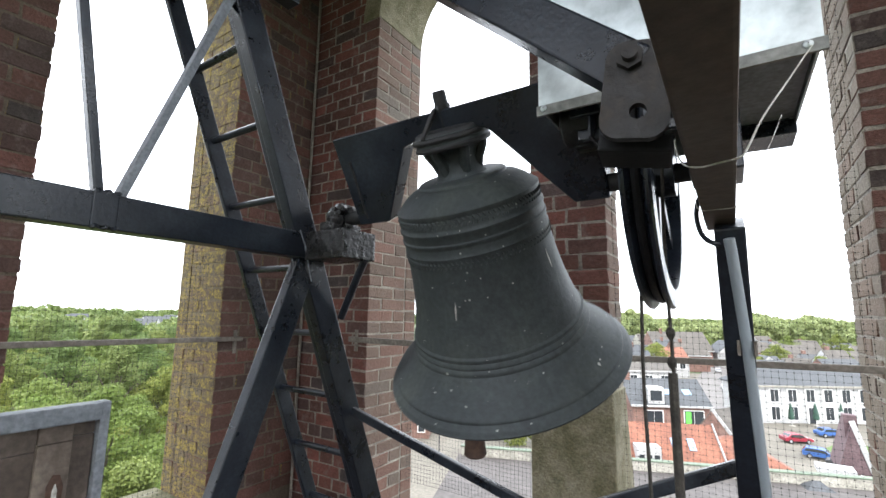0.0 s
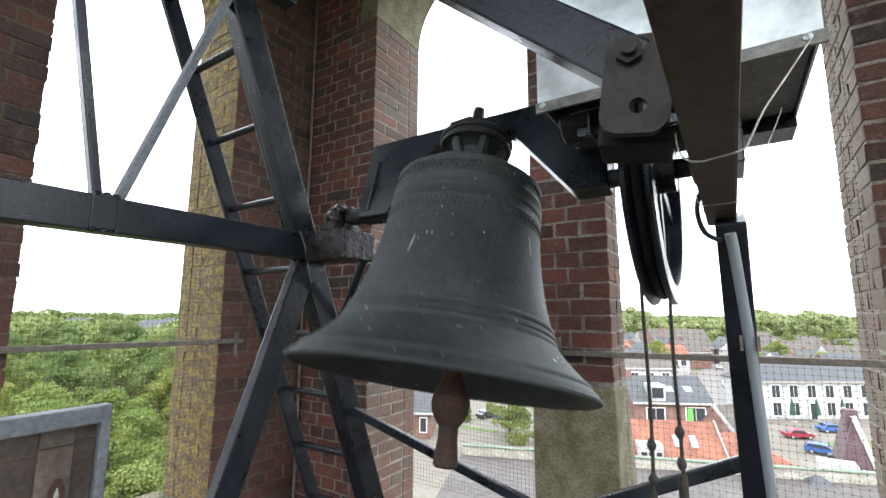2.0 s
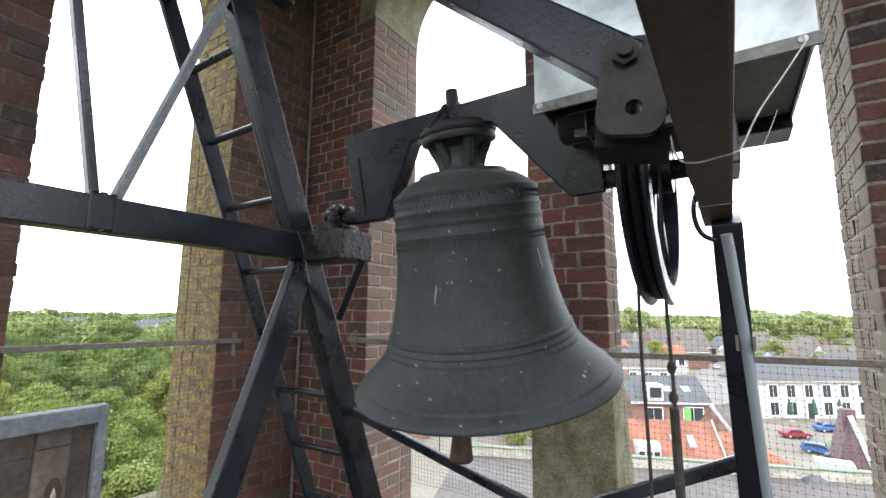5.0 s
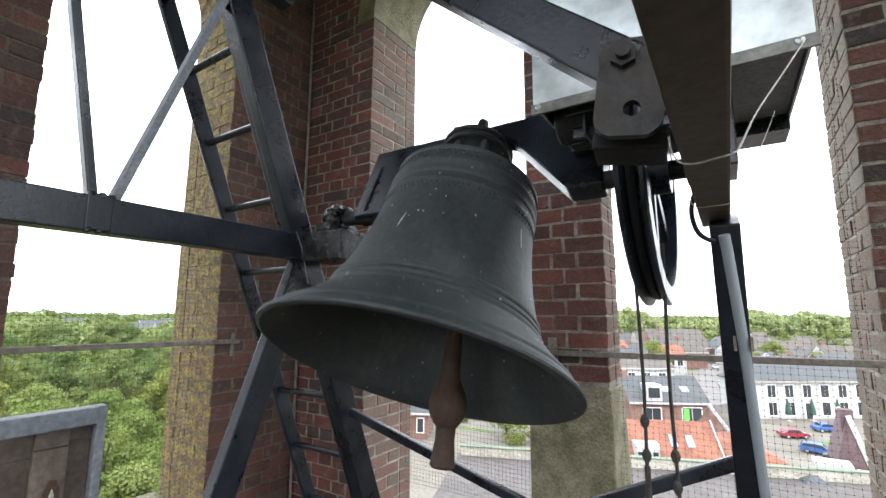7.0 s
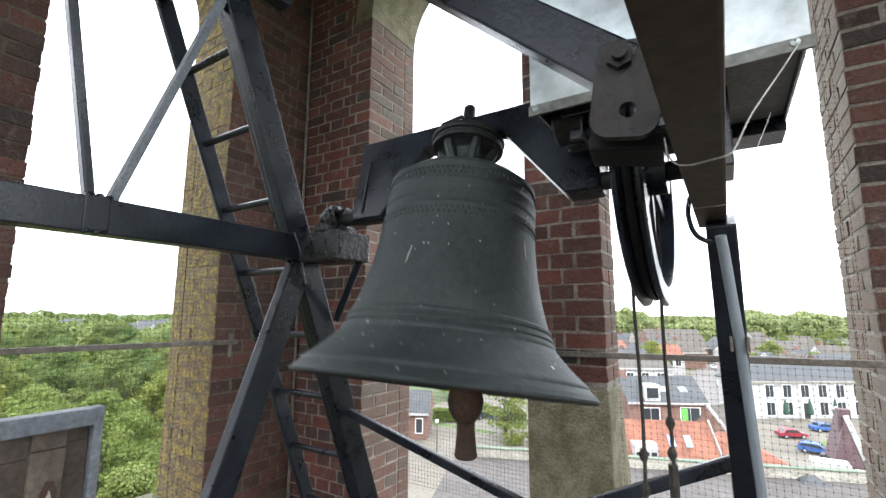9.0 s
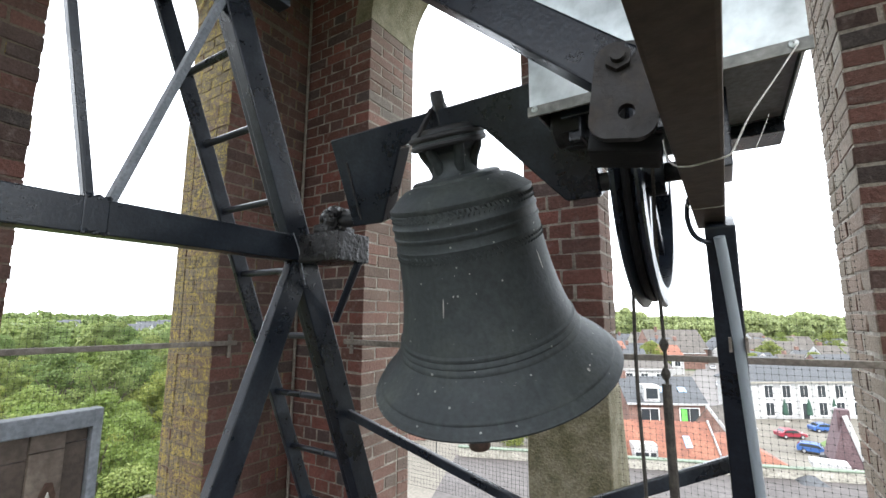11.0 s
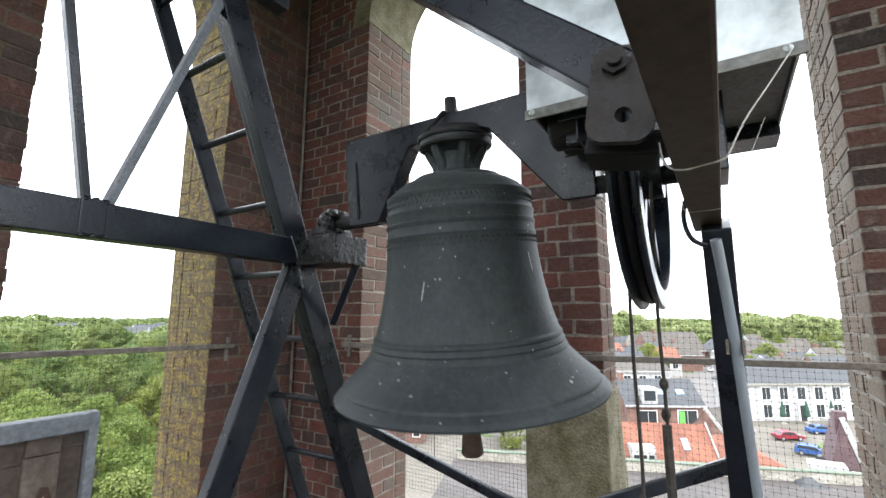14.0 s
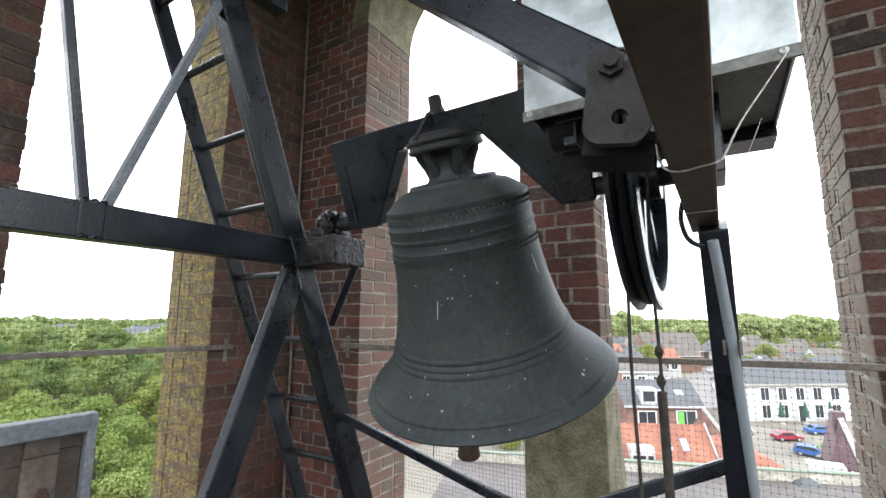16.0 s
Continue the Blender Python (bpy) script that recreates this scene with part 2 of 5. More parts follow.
def rod(points, r, sides=10, r_end=None, wobble=0.0):
    """A tube along points."""
    bm = bmesh.new()
    pts = [Vector(p) for p in points]
    ref = min((Vector((1, 0, 0)), Vector((0, 1, 0)), Vector((0, 0, 1))), key=lambda u: sum(abs(u.dot((q - p).normalized())) for p, q in zip(pts, pts[1:])))
    rings = []
    for i, p in enumerate(pts):
        d = (pts[min(i + 1, len(pts) - 1)] - pts[max(i - 1, 0)]).normalized()
        a = d.cross(ref).normalized()
        b = d.cross(a)
        rr = r if r_end is None else r + (r_end - r) * i / (len(pts) - 1)
        rr *= 1 + wobble * (random.random() - 0.5)
        rings.append([bm.verts.new(p + (a * math.cos(t) + b * math.sin(t)) * rr) for t in [k * math.tau / sides for k in range(sides)]])
    for r0, r1 in zip(rings, rings[1:]):
        for k in range(sides):
            bm.faces.new([r0[k], r0[(k + 1) % sides], r1[(k + 1) % sides], r1[k]])
    bm.faces.new(rings[0])
    bm.faces.new(rings[-1][::-1])
    return bm


def smooth_path(points, steps=6):
    """A soft curve through the points."""
    p = [Vector(q) for q in points]
    p = [p[0] * 2 - p[1]] + p + [p[-1] * 2 - p[-2]]
    out = []
    for i in range(1, len(p) - 2):
        for k in range(steps):
            t = k / steps
            a, b, c, d = p[i - 1], p[i], p[i + 1], p[i + 2]
            out.append(0.5 * ((2 * b) + (c - a) * t + (2 * a - 5 * b + 4 * c - d) * t * t + (3 * b - a - 3 * c + d) * t ** 3))
    return out + [p[-2]]


def lathe(profile, sides=72, axis="z", cap=False):
    """Turns (radius, height) pairs about the axis."""
    bm = bmesh.new()
    rings = []
    for r, h in profile:
        ring = []
        for k in range(sides):
            t = k * math.tau / sides
            c, s = r * math.cos(t), r * math.sin(t)
            ring.append(bm.verts.new((c, s, h) if axis == "z" else (h, c, s)))
        rings.append(ring)
    for r0, r1 in zip(rings, rings[1:]):
        for k in range(sides):
            bm.faces.new([r0[k], r0[(k + 1) % sides], r1[(k + 1) % sides], r1[k]])
    if cap:
        bm.faces.new(rings[0])
        bm.faces.new(rings[-1][::-1])
    return bm


def prism(outline, depth, plane="xz", bevel=0.0):
    """Extrudes an outline by +-depth/2 across its plane."""
    bm = bmesh.new()
    def at(u, v, w):
        return {"xz": (u, w, v), "yz": (w, u, v), "xy": (u, v, w)}[plane]
    a = [bm.verts.new(at(u, v, -depth / 2)) for u, v in outline]
    b = [bm.verts.new(at(u, v, depth / 2)) for u, v in outline]
    bm.faces.new(a)
    bm.faces.new(b[::-1])
    k = len(outline)
    for i in range(k):
        bm.faces.new([a[i], a[(i + 1) % k], b[(i + 1) % k], b[i]])
    bmesh.ops.recalc_face_normals(bm, faces=bm.faces)
    if bevel:
        bmesh.ops.bevel(bm, geom=bm.edges[:], offset=bevel, segments=1, affect="EDGES")
    return bm


# ---------------------------------------------------------------- the tower room
X0, X1, Y0, Y1 = -2.28, 1.0, -1.314, 1.886     # inner faces
T = 0.44                                       # wall thickness
SPRING, TOP, SILL = 3.42, 4.6, 0.58
OPEN_N = [(-1.724, -0.75), (-0.42, 0.397)]
OPEN_S = [(-1.724, -0.76), (-0.44, 0.52)]
OPEN_W = [(-0.74, 0.09), (0.53, 1.352)]
OPEN_E = [(-0.84, 0.10), (0.47, 1.41)]


def wall_core(name, lo, hi, openings, inner, outward, sill, material, mullion_depth=None, label=""):
    """A wall from lo to hi (along it) with arched openings; inner is the inner face's coordinate, outward +-1.
    axis: x for north and south, y for east and west."""
    axis = "x" if name in ("wall_north", "wall_south") else "y"
    # the bonded core lies behind the faces of the bricks
    inner += outward * 0.0004
    openings = [(u0 - 0.0004, u1 + 0.0004) for u0, u1 in openings]
    bm = bmesh.new()
    a, b = sorted((inner, inner + outward * T))
    def put(u0, u1, z0, z1, d=None):
        c0, c1 = (a, b) if d is None else sorted((inner, inner + outward * d))
        add_box(bm, (u0, c0, z0) if axis == "x" else (c0, u0, z0), (u1, c1, z1) if axis == "x" else (c1, u1, z1))
    edges = [lo] + [e for o in openings for e in o] + [hi]
    put(lo, hi, -0.2, sill)
    for i in range(0, len(edges), 2):
        put(edges[i], edges[i + 1], sill, SPRING, mullion_depth if i == 2 else None)
    # the wall above the springing, with the arches cut out
    out = [(lo, SPRING)]
    for u0, u1 in openings:
        r, c = (u1 - u0) / 2, (u0 + u1) / 2
        out += [(c - r * math.cos(k * math.pi / 20), SPRING + r * math.sin(k * math.pi / 20)) for k in range(21)]
    out += [(hi, SPRING), (hi, TOP), (lo, TOP)]
    for w, rev in ((a, False), (b, True)):
        vs = [bm.verts.new((u, w, z) if axis == "x" else (w, u, z)) for u, z in out]
        bm.faces.new(vs[::-1] if rev else vs)
        if w == a:
            keep = vs
    for i in range(len(out)):
        j = (i + 1) % len(out)
        bm.faces.new([keep[i], keep[j], vs[j], vs[i]])
    ob = part(name, bm, material)
    return tagged(ob, label, "wall", "", "structure")


def procedural_brick(name):
    m = mat(name, (0.15, 0.06, 0.045), 0.9, 0, 0.3)
    n, l, b = nodes_of(m)
    g = n.new("ShaderNodeNewGeometry")
    sp = n.new("ShaderNodeSeparateXYZ")
    l.new(g.outputs["Position"], sp.inputs[0])
    ad = n.new("ShaderNodeMath")
    l.new(sp.outputs[0], ad.inputs[0])
    l.new(sp.outputs[1], ad.inputs[1])
    cb = n.new("ShaderNodeCombineXYZ")
    l.new(ad.outputs[0], cb.inputs[0])
    l.new(sp.outputs[2], cb.inputs[1])
    t = n.new("ShaderNodeTexBrick")
    t.inputs["Scale"].default_value = 1.0
    t.inputs["Brick Width"].default_value, t.inputs["Row Height"].default_value, t.inputs["Mortar Size"].default_value = 0.22, 0.07, 0.006
    t.inputs["Color1"].default_value, t.inputs["Color2"].default_value, t.inputs["Mortar"].default_value = (0.2, 0.07, 0.05, 1), (0.09, 0.045, 0.036, 1), (0.26, 0.24, 0.2, 1)
    l.new(cb.outputs[0], t.inputs["Vector"])
    l.new(t.outputs["Color"], b.inputs["Base Color"])
    bump(n, l, b, noise_tex(n, l, g.outputs["Position"], 80), 0.5, 0.004)
    return m


M_PBRICK = procedural_brick("old_brick_wall")
wall_n = wall_core("wall_north", X0, X1 + T, OPEN_N, Y1, 1, 0.44, M_MORTAR, 0.22, "red brick belfry wall with two tall arched openings")
wall_w = wall_core("wall_west", Y0, Y1 + T, OPEN_W, X0, -1, SILL, M_LICHENMORTAR, 0.44, "red brick belfry wall with lichen on its arched openings")
wall_s = wall_core("wall_south", X0 - T, X1, OPEN_S, Y0, -1, SILL, M_PBRICK, 0.44, "plain red brick belfry wall with arched openings")
wall_e = wall_core("wall_east", Y0 - T, Y1, OPEN_E, X1, 1, SILL, M_PBRICK, 0.44, "plain red brick belfry wall with arched openings")
tagged(part("floor", box((X0 - T, Y0 - T, -0.2), (X1 + T, Y1 + T, 0.0)), M_WOODD), "dark bare plank floor of the belfry", "floor", "", "structure")
tagged(part("ceiling", box((X0 - T, Y0 - T, TOP + 0.003), (X1 + T, Y1 + T, TOP + 0.2)), M_CEIL), "bare boarded belfry ceiling", "ceiling", "", "structure")

bm = prism([(Y1 - 0.008, 0.45), (Y1 - 0.008, 1.30), (2.112, 1.30), (2.125, 1.22), (2.33, 0.45)], 0.345, "yz", 0.006)
part("mullion_base", bm, M_PLASTER, wall_n, "mossy rendered base of the mullion", m=pose(-0.585, 0, 0))
for (u0, u1) in OPEN_N:
    part("sill", box((u0 + 0.003, Y1 - 0.03, 0.44), (u1 - 0.003, Y1 + T + 0.05, 0.475), 0.008), M_SILL, wall_n, "mossy stone sill")
for (u0, u1) in OPEN_W:
    part("sill", box((X0 - T - 0.05, u0 + 0.003, SILL), (X0 + 0.03, u1 - 0.003, SILL + 0.035), 0.008), M_SILL, wall_w, "mossy stone sill")


def net(name, axis, at, u0, u1, z0, z1, step=0.0215, thick=0.00026):
    """Bird net: thin cords and their knots."""
    vs, fs = [], []
    def quadbar(p, q, w):
        p, q = Vector(p), Vector(q)
        d = (q - p).normalized()
        a = Vector((0, 0, 1)) if abs(d.z) < 0.5 else (Vector((1, 0, 0)) if axis == "x" else Vector((0, 1, 0)))
        b = d.cross(a)
        k = len(vs)
        for e in (p, q):
            vs.extend([e + a * w, e + b * w, e - a * w, e - b * w])
        fs.extend([(k + i, k + (i + 1) % 4, k + 4 + (i + 1) % 4, k + 4 + i) for i in range(4)])
    def at_(u, z):
        s = 0.004 * math.sin(u * 9 + z * 3)
        return (u, at + s, z) if axis == "x" else (at + s, u, z)
    nu, nz = int((u1 - u0) / step), int((z1 - z0) / step)
    for i in range(nu + 1):
        for j in range(0, nz, 6):
            quadbar(at_(u0 + i * step, z0 + j * step), at_(u0 + i * step, z0 + min(j + 6, nz) * step), thick)
    for j in range(nz + 1):
        for i in range(0, nu, 6):
            quadbar(at_(u0 + i * step, z0 + j * step), at_(u0 + min(i + 6, nu) * step, z0 + j * step), thick)
    r = 0.0026
    for i in range(nu + 1):
        for j in range(nz + 1):
            c, k = Vector(at_(u0 + i * step, z0 + j * step)), len(vs)
            vs.extend([c + Vector(o) * r for o in ((1, 0, 0), (0, 1, 0), (-1, 0, 0), (0, -1, 0), (0, 0, 1), (0, 0, -1))])
            fs.extend([(k + a, k + (a + 1) % 4, k + 4) for a in range(4)] + [(k + (a + 1) % 4, k + a, k + 5) for a in range(4)])
    me = bpy.data.meshes.new(name)
    me.from_pydata([tuple(v) for v in vs], [], fs)
    me.materials.append(M_NET)
    return tagged(new(name, me), "fine black bird net stretched across the opening", "net", "", "stuff")


net("bird_net", "x", Y1 + 0.10, -0.415, 0.39, 0.60, 2.9)
net("bird_net", "x", Y1 + T - 0.05, -1.72, -0.755, 0.60, 2.9, thick=0.0005)
net("bird_net", "y", X0 - 0.12, 0.535, 1.347, 0.66, 2.6, thick=0.0004)

# the shaft of the tower below the bells
tagged(part("tower_shaft", box((X0 - T, Y0 - T, -14.6), (X1 + T, Y1 + T, -0.204)), M_PBRICK), "plain brick shaft of the tower", "wall", "", "structure")

# ---------------------------------------------------------------- the bell
AX_Y, AX_Z, BELL_X = 1.065, 1.915, -0.61


def make_bell():
    bell = thing("church_bell", "dark green-black patinated bronze bell on a black steel yoke, swinging", "bell", pose(BELL_X, AX_Y, AX_Z))
    outer = [(0.005, 0.082), (0.07, 0.082), (0.118, 0.080), (0.124, 0.076), (0.126, 0.069), (0.150, 0.062), (0.172, 0.048), (0.188, 0.034),
             (0.197, 0.026), (0.203, 0.022), (0.203, 0.014), (0.200, 0.009), (0.203, -0.016), (0.204, -0.022), (0.2075, -0.026), (0.2075, -0.032), (0.205, -0.036),
             (0.205, -0.052), (0.2085, -0.055), (0.2085, -0.062), (0.206, -0.066), (0.207, -0.084), (0.2095, -0.089), (0.208, -0.095),
             (0.210, -0.13), (0.2145, -0.17), (0.221, -0.215), (0.231, -0.265), (0.243, -0.31), (0.254, -0.345),
             (0.260, -0.350), (0.261, -0.356), (0.259, -0.360), (0.264, -0.366), (0.266, -0.372), (0.264, -0.376), (0.270, -0.382), (0.272, -0.388), (0.272, -0.392),
             (0.288, -0.41), (0.307, -0.430), (0.328, -0.449), (0.342, -0.461), (0.347, -0.464), (0.350, -0.469), (0.350, -0.472), (0.361, -0.482), (0.365, -0.485), (0.367, -0.489), (0.372, -0.494), (0.371, -0.499)]
    inner = [(0.362, -0.502), (0.345, -0.494), (0.325, -0.472), (0.300, -0.436), (0.264, -0.385), (0.236, -0.32), (0.212, -0.24), (0.195, -0.15), (0.184, -0.05), (0.174, 0.01), (0.15, 0.045), (0.10, 0.062), (0.005, 0.066)]
    outer, inner = [[(r, z * 1.014 if z < 0 else z) for r, z in prof] for prof in (outer, inner)]
    body = part("body", lathe(outer + inner, 96), M_BELL, bell, "patinated bronze with raised rings and pale spots", smooth=True)
    # two ornamental friezes: small slanting leaves in relief
    def frieze(z, h, r, count, lean):
        bm = bmesh.new()
        for k in range(count):
            for s in (1, -1):
                t = (k + (0.25 if s > 0 else 0.75)) * math.tau / count
                m = Matrix.Rotation(t, 4, "Z") @ Matrix.Translation((r, 0, z + s * h * 0.22)) @ Matrix.Rotation(radians(lean * s), 4, "X")
                vs = [bm.verts.new(m @ Vector(p)) for p in ((-0.003, -0.0052, 0), (-0.003, 0, h * 0.42), (-0.003, 0.0052, 0), (-0.003, 0, -h * 0.42), (0.0042, 0, 0))]
                for a, b in ((0, 1), (1, 2), (2, 3), (3, 0)):
                    bm.faces.new([vs[a], vs[b], vs[4]])
        return bm
    part("frieze", frieze(-0.003, 0.030, 0.2015, 96, 32), M_BELL, body, "raised leaf ornament")
    part("frieze", frieze(-0.110, 0.028, 0.2080, 100, 34), M_BELL, body, "raised leaf ornament")
    # pale runs of bird lime
    def streak(ang, z0, z1, r0, r1, w, lean):
        bm = bmesh.new()
        k = 6
        rows = []
        for i in range(k + 1):
            f = i / k
            t = radians(ang + lean * f)
            r, z = r0 + (r1 - r0) * f + 0.0012, z0 + (z1 - z0) * f
            ww = w * (0.4 + math.sin(f * math.pi) * 0.7)
            rows.append([bm.verts.new((r * math.cos(t) - s * ww * math.sin(t), r * math.sin(t) + s * ww * math.cos(t), z)) for s in (-1, 1)])
        for a, b in zip(rows, rows[1:]):
            bm.faces.new([a[0], a[1], b[1], b[0]])
        return bm
    part("stain", streak(-86, -0.205, -0.252, 0.2190, 0.2280, 0.0016, -1.5), M_CORD, body, "thin white run of bird lime")
    part("stain", streak(-9, -0.145, -0.198, 0.2112, 0.2182, 0.0018, 1.0), M_CORD, body, "thin white run of bird lime")
    # a splash of lime low on the waist
    for ang, z, a in ((-17, -0.449, 0.006), (-15.6, -0.441, 0.0035), (-18.4, -0.457, 0.003)):
        m = Matrix.Rotation(radians(ang), 4, "Z") @ Matrix.Translation((0.3275, 0, z + 0.0015)) @ Matrix.Rotation(radians(40), 4, "Y")
        bm = bmesh.new()
        bm.faces.new([bm.verts.new(m @ Vector((a * (0.75 + 0.3 * math.sin(q * 2.7 + ang)) * math.cos(q * math.tau / 10), a * 0.7 * math.sin(q * math.tau / 10), 0.0))) for q in range(10)])
        part("stain", bm, M_CORD, body, "white splash of bird lime")
    # scattered droplets of bird lime
    rnd = random.Random(12)
    bm = bmesh.new()
    for k in range(40):
        ang, z = radians(rnd.uniform(-125, 25)), rnd.choice([rnd.uniform(-0.48, -0.39), rnd.uniform(-0.44, -0.30), rnd.uniform(-0.30, 0.0)])
        r = next(r0 + (r1 - r0) * (z - z0) / (z1 - z0) for (r0, z0), (r1, z1) in zip(outer[5:], outer[6:]) if z1 <= z <= z0 and z1 < z0)
        m = Matrix.Rotation(ang, 4, "Z") @ Matrix.Translation((r + 0.0006, 0, z)) @ Matrix.Rotation(radians(90 + 50 * max(0.0, min(1.0, (-z - 0.36) * 10))), 4, "Y")
        a = rnd.choice([0.0009, 0.0011, 0.0013, 0.0016, 0.0024])
        bm.faces.new([bm.verts.new(m @ Vector((a * rnd.uniform(0.7, 1.4) * math.cos(t), a * rnd.uniform(0.7, 1.2) * math.sin(t), 0))) for t in [q * math.tau / 7 for q in range(7)]])
    part("stain", bm, M_CORD, body, "small white droplets of bird lime")["kind"] = "stuff"
    # crown: neck, lobed canons and flange
    crown = part("crown", lathe([(0.02, 0.205), (0.098, 0.205), (0.102, 0.198), (0.102, 0.172), (0.096, 0.166), (0.080, 0.162), (0.062, 0.146), (0.056, 0.125), (0.059, 0.105), (0.066, 0.088), (0.078, 0.078)], 48), M_BELL, bell, "dark bronze crown", smooth=True)
    for k in range(6):
        t = k * math.tau / 6 + 0.3
        c, s = math.cos(t), math.sin(t)
        part("canon", rod([(0.050 * c, 0.050 * s, 0.090), (0.060 * c, 0.060 * s, 0.122), (0.076 * c, 0.076 * s, 0.152), (0.080 * c, 0.080 * s, 0.174)], 0.015, 8), M_BELL, crown, smooth=True)
    part("saddle", lathe([(0.01, 0.217), (0.060, 0.216), (0.088, 0.214), (0.096, 0.210), (0.1, 0.203)], 32), M_IRON, crown, smooth=True)
    part("strap", bar((-0.030, -0.100, 0.200), (-0.010, -0.036, 0.266), 0.012, 0.012, (1, 0, 0), 0.003), M_IRON, crown, "forged iron strap up to the bolt")
    for z, r in ((0.192, 0.107), (0.170, 0.104)):
        part("band", lathe([(r - 0.008, z - 0.009), (r, z - 0.006), (r + 0.002, z), (r, z + 0.006), (r - 0.008, z + 0.009)], 40), M_IRON, crown, smooth=True)
    # the bent yoke
    o = BELL_X
    yoke = part("yoke", prism([(-1.012 - o, 0.262), (-0.235 - o, 0.262), (-0.235 - o, 0.20), (-0.225 - o, 0.11), (-0.222 - o, -0.03), (-0.305 - o, -0.03), (-0.49 - o, 0.19), (-0.51 - o, 0.198),
                               (-0.71 - o, 0.198), (-0.755 - o, 0.19), (-0.885 - o, -0.02), (-1.008 - o, -0.02)], 0.06, "xz", 0.004), M_STEEL, bell, "black painted steel bent yoke")
    part("weld_seam", bar((-0.965 - o, -0.031, 0.0), (-0.965 - o, -0.031, 0.185), 0.008, 0.008, (1, 0, 0), 0.002), M_IRON, yoke)
    bolt = part("bolt", rod([(0, -0.012, 0.205), (0, -0.012, 0.302), (0, -0.012, 0.31)], 0.019, 12, 0.017), M_IRON, bell, "worn iron king bolt", smooth=True)
    part("nut", rod([(0, -0.012, 0.263), (0, -0.012, 0.274)], 0.022, 6), M_IRON, bolt)
    part("axle", rod([(-1.14 - o, 0, 0), (-0.9 - o, 0, 0)], 0.024, 16), M_IRON, bell, smooth=True)
    part("axle", rod([(-0.30 - o, 0, 0), (-0.02 - o, 0, 0)], 0.022, 16), M_IRON, bell, smooth=True)
    # the rope wheel, fast on the axle
    wx = -0.125 - o
    rim = [(0.255, -0.026), (0.292, -0.026), (0.297, -0.022), (0.296, -0.016), (0.276, -0.008), (0.272, 0.0), (0.276, 0.008), (0.296, 0.016), (0.297, 0.022), (0.292, 0.026), (0.255, 0.026), (0.252, 0.0), (0.255, -0.026)]
    wheel = part("rope_wheel", lathe([(r, h + wx) for r, h in rim], 64, "x"), M_STEEL, bell, "black grooved rope wheel", smooth=True)
    for k in range(6):
        t = k * math.tau / 6
        part("spoke", bar((wx, 0.03 * math.cos(t), 0.03 * math.sin(t)), (wx, 0.26 * math.cos(t), 0.26 * math.sin(t)), 0.012, 0.03, (1, 0, 0), 0.002), M_STEEL, wheel)
    part("hub", lathe([(0.022, wx - 0.04), (0.05, wx - 0.04), (0.05, wx + 0.04), (0.022, wx + 0.04)], 24, "x"), M_STEEL, wheel, smooth=True)
    part("rope", lathe([(0.277 + 0.008 * math.cos(a), wx + 0.009 * math.sin(a)) for a in [k * math.tau / 8 for k in range(9)]], 64, "x"), M_BLACK, wheel, "dark rope laid in the groove", smooth=True)
    # the clapper, hung inside
    clapper = part("clapper", lathe([(0.002, 0.01), (0.02, 0.0), (0.018, -0.10), (0.020, -0.38), (0.024, -0.545), (0.034, -0.566), (0.044, -0.585), (0.049, -0.61), (0.045, -0.634), (0.034, -0.653),
                                     (0.025, -0.664), (0.024, -0.69), (0.029, -0.735), (0.031, -0.750), (0.026, -0.756), (0.002, -0.757)], 24), M_RUSTIRON, bell, "rusty iron clapper with a round ball", smooth=True, m=pose(0, 0, 0.065))
    return bell, clapper


bell, clapper = make_bell()

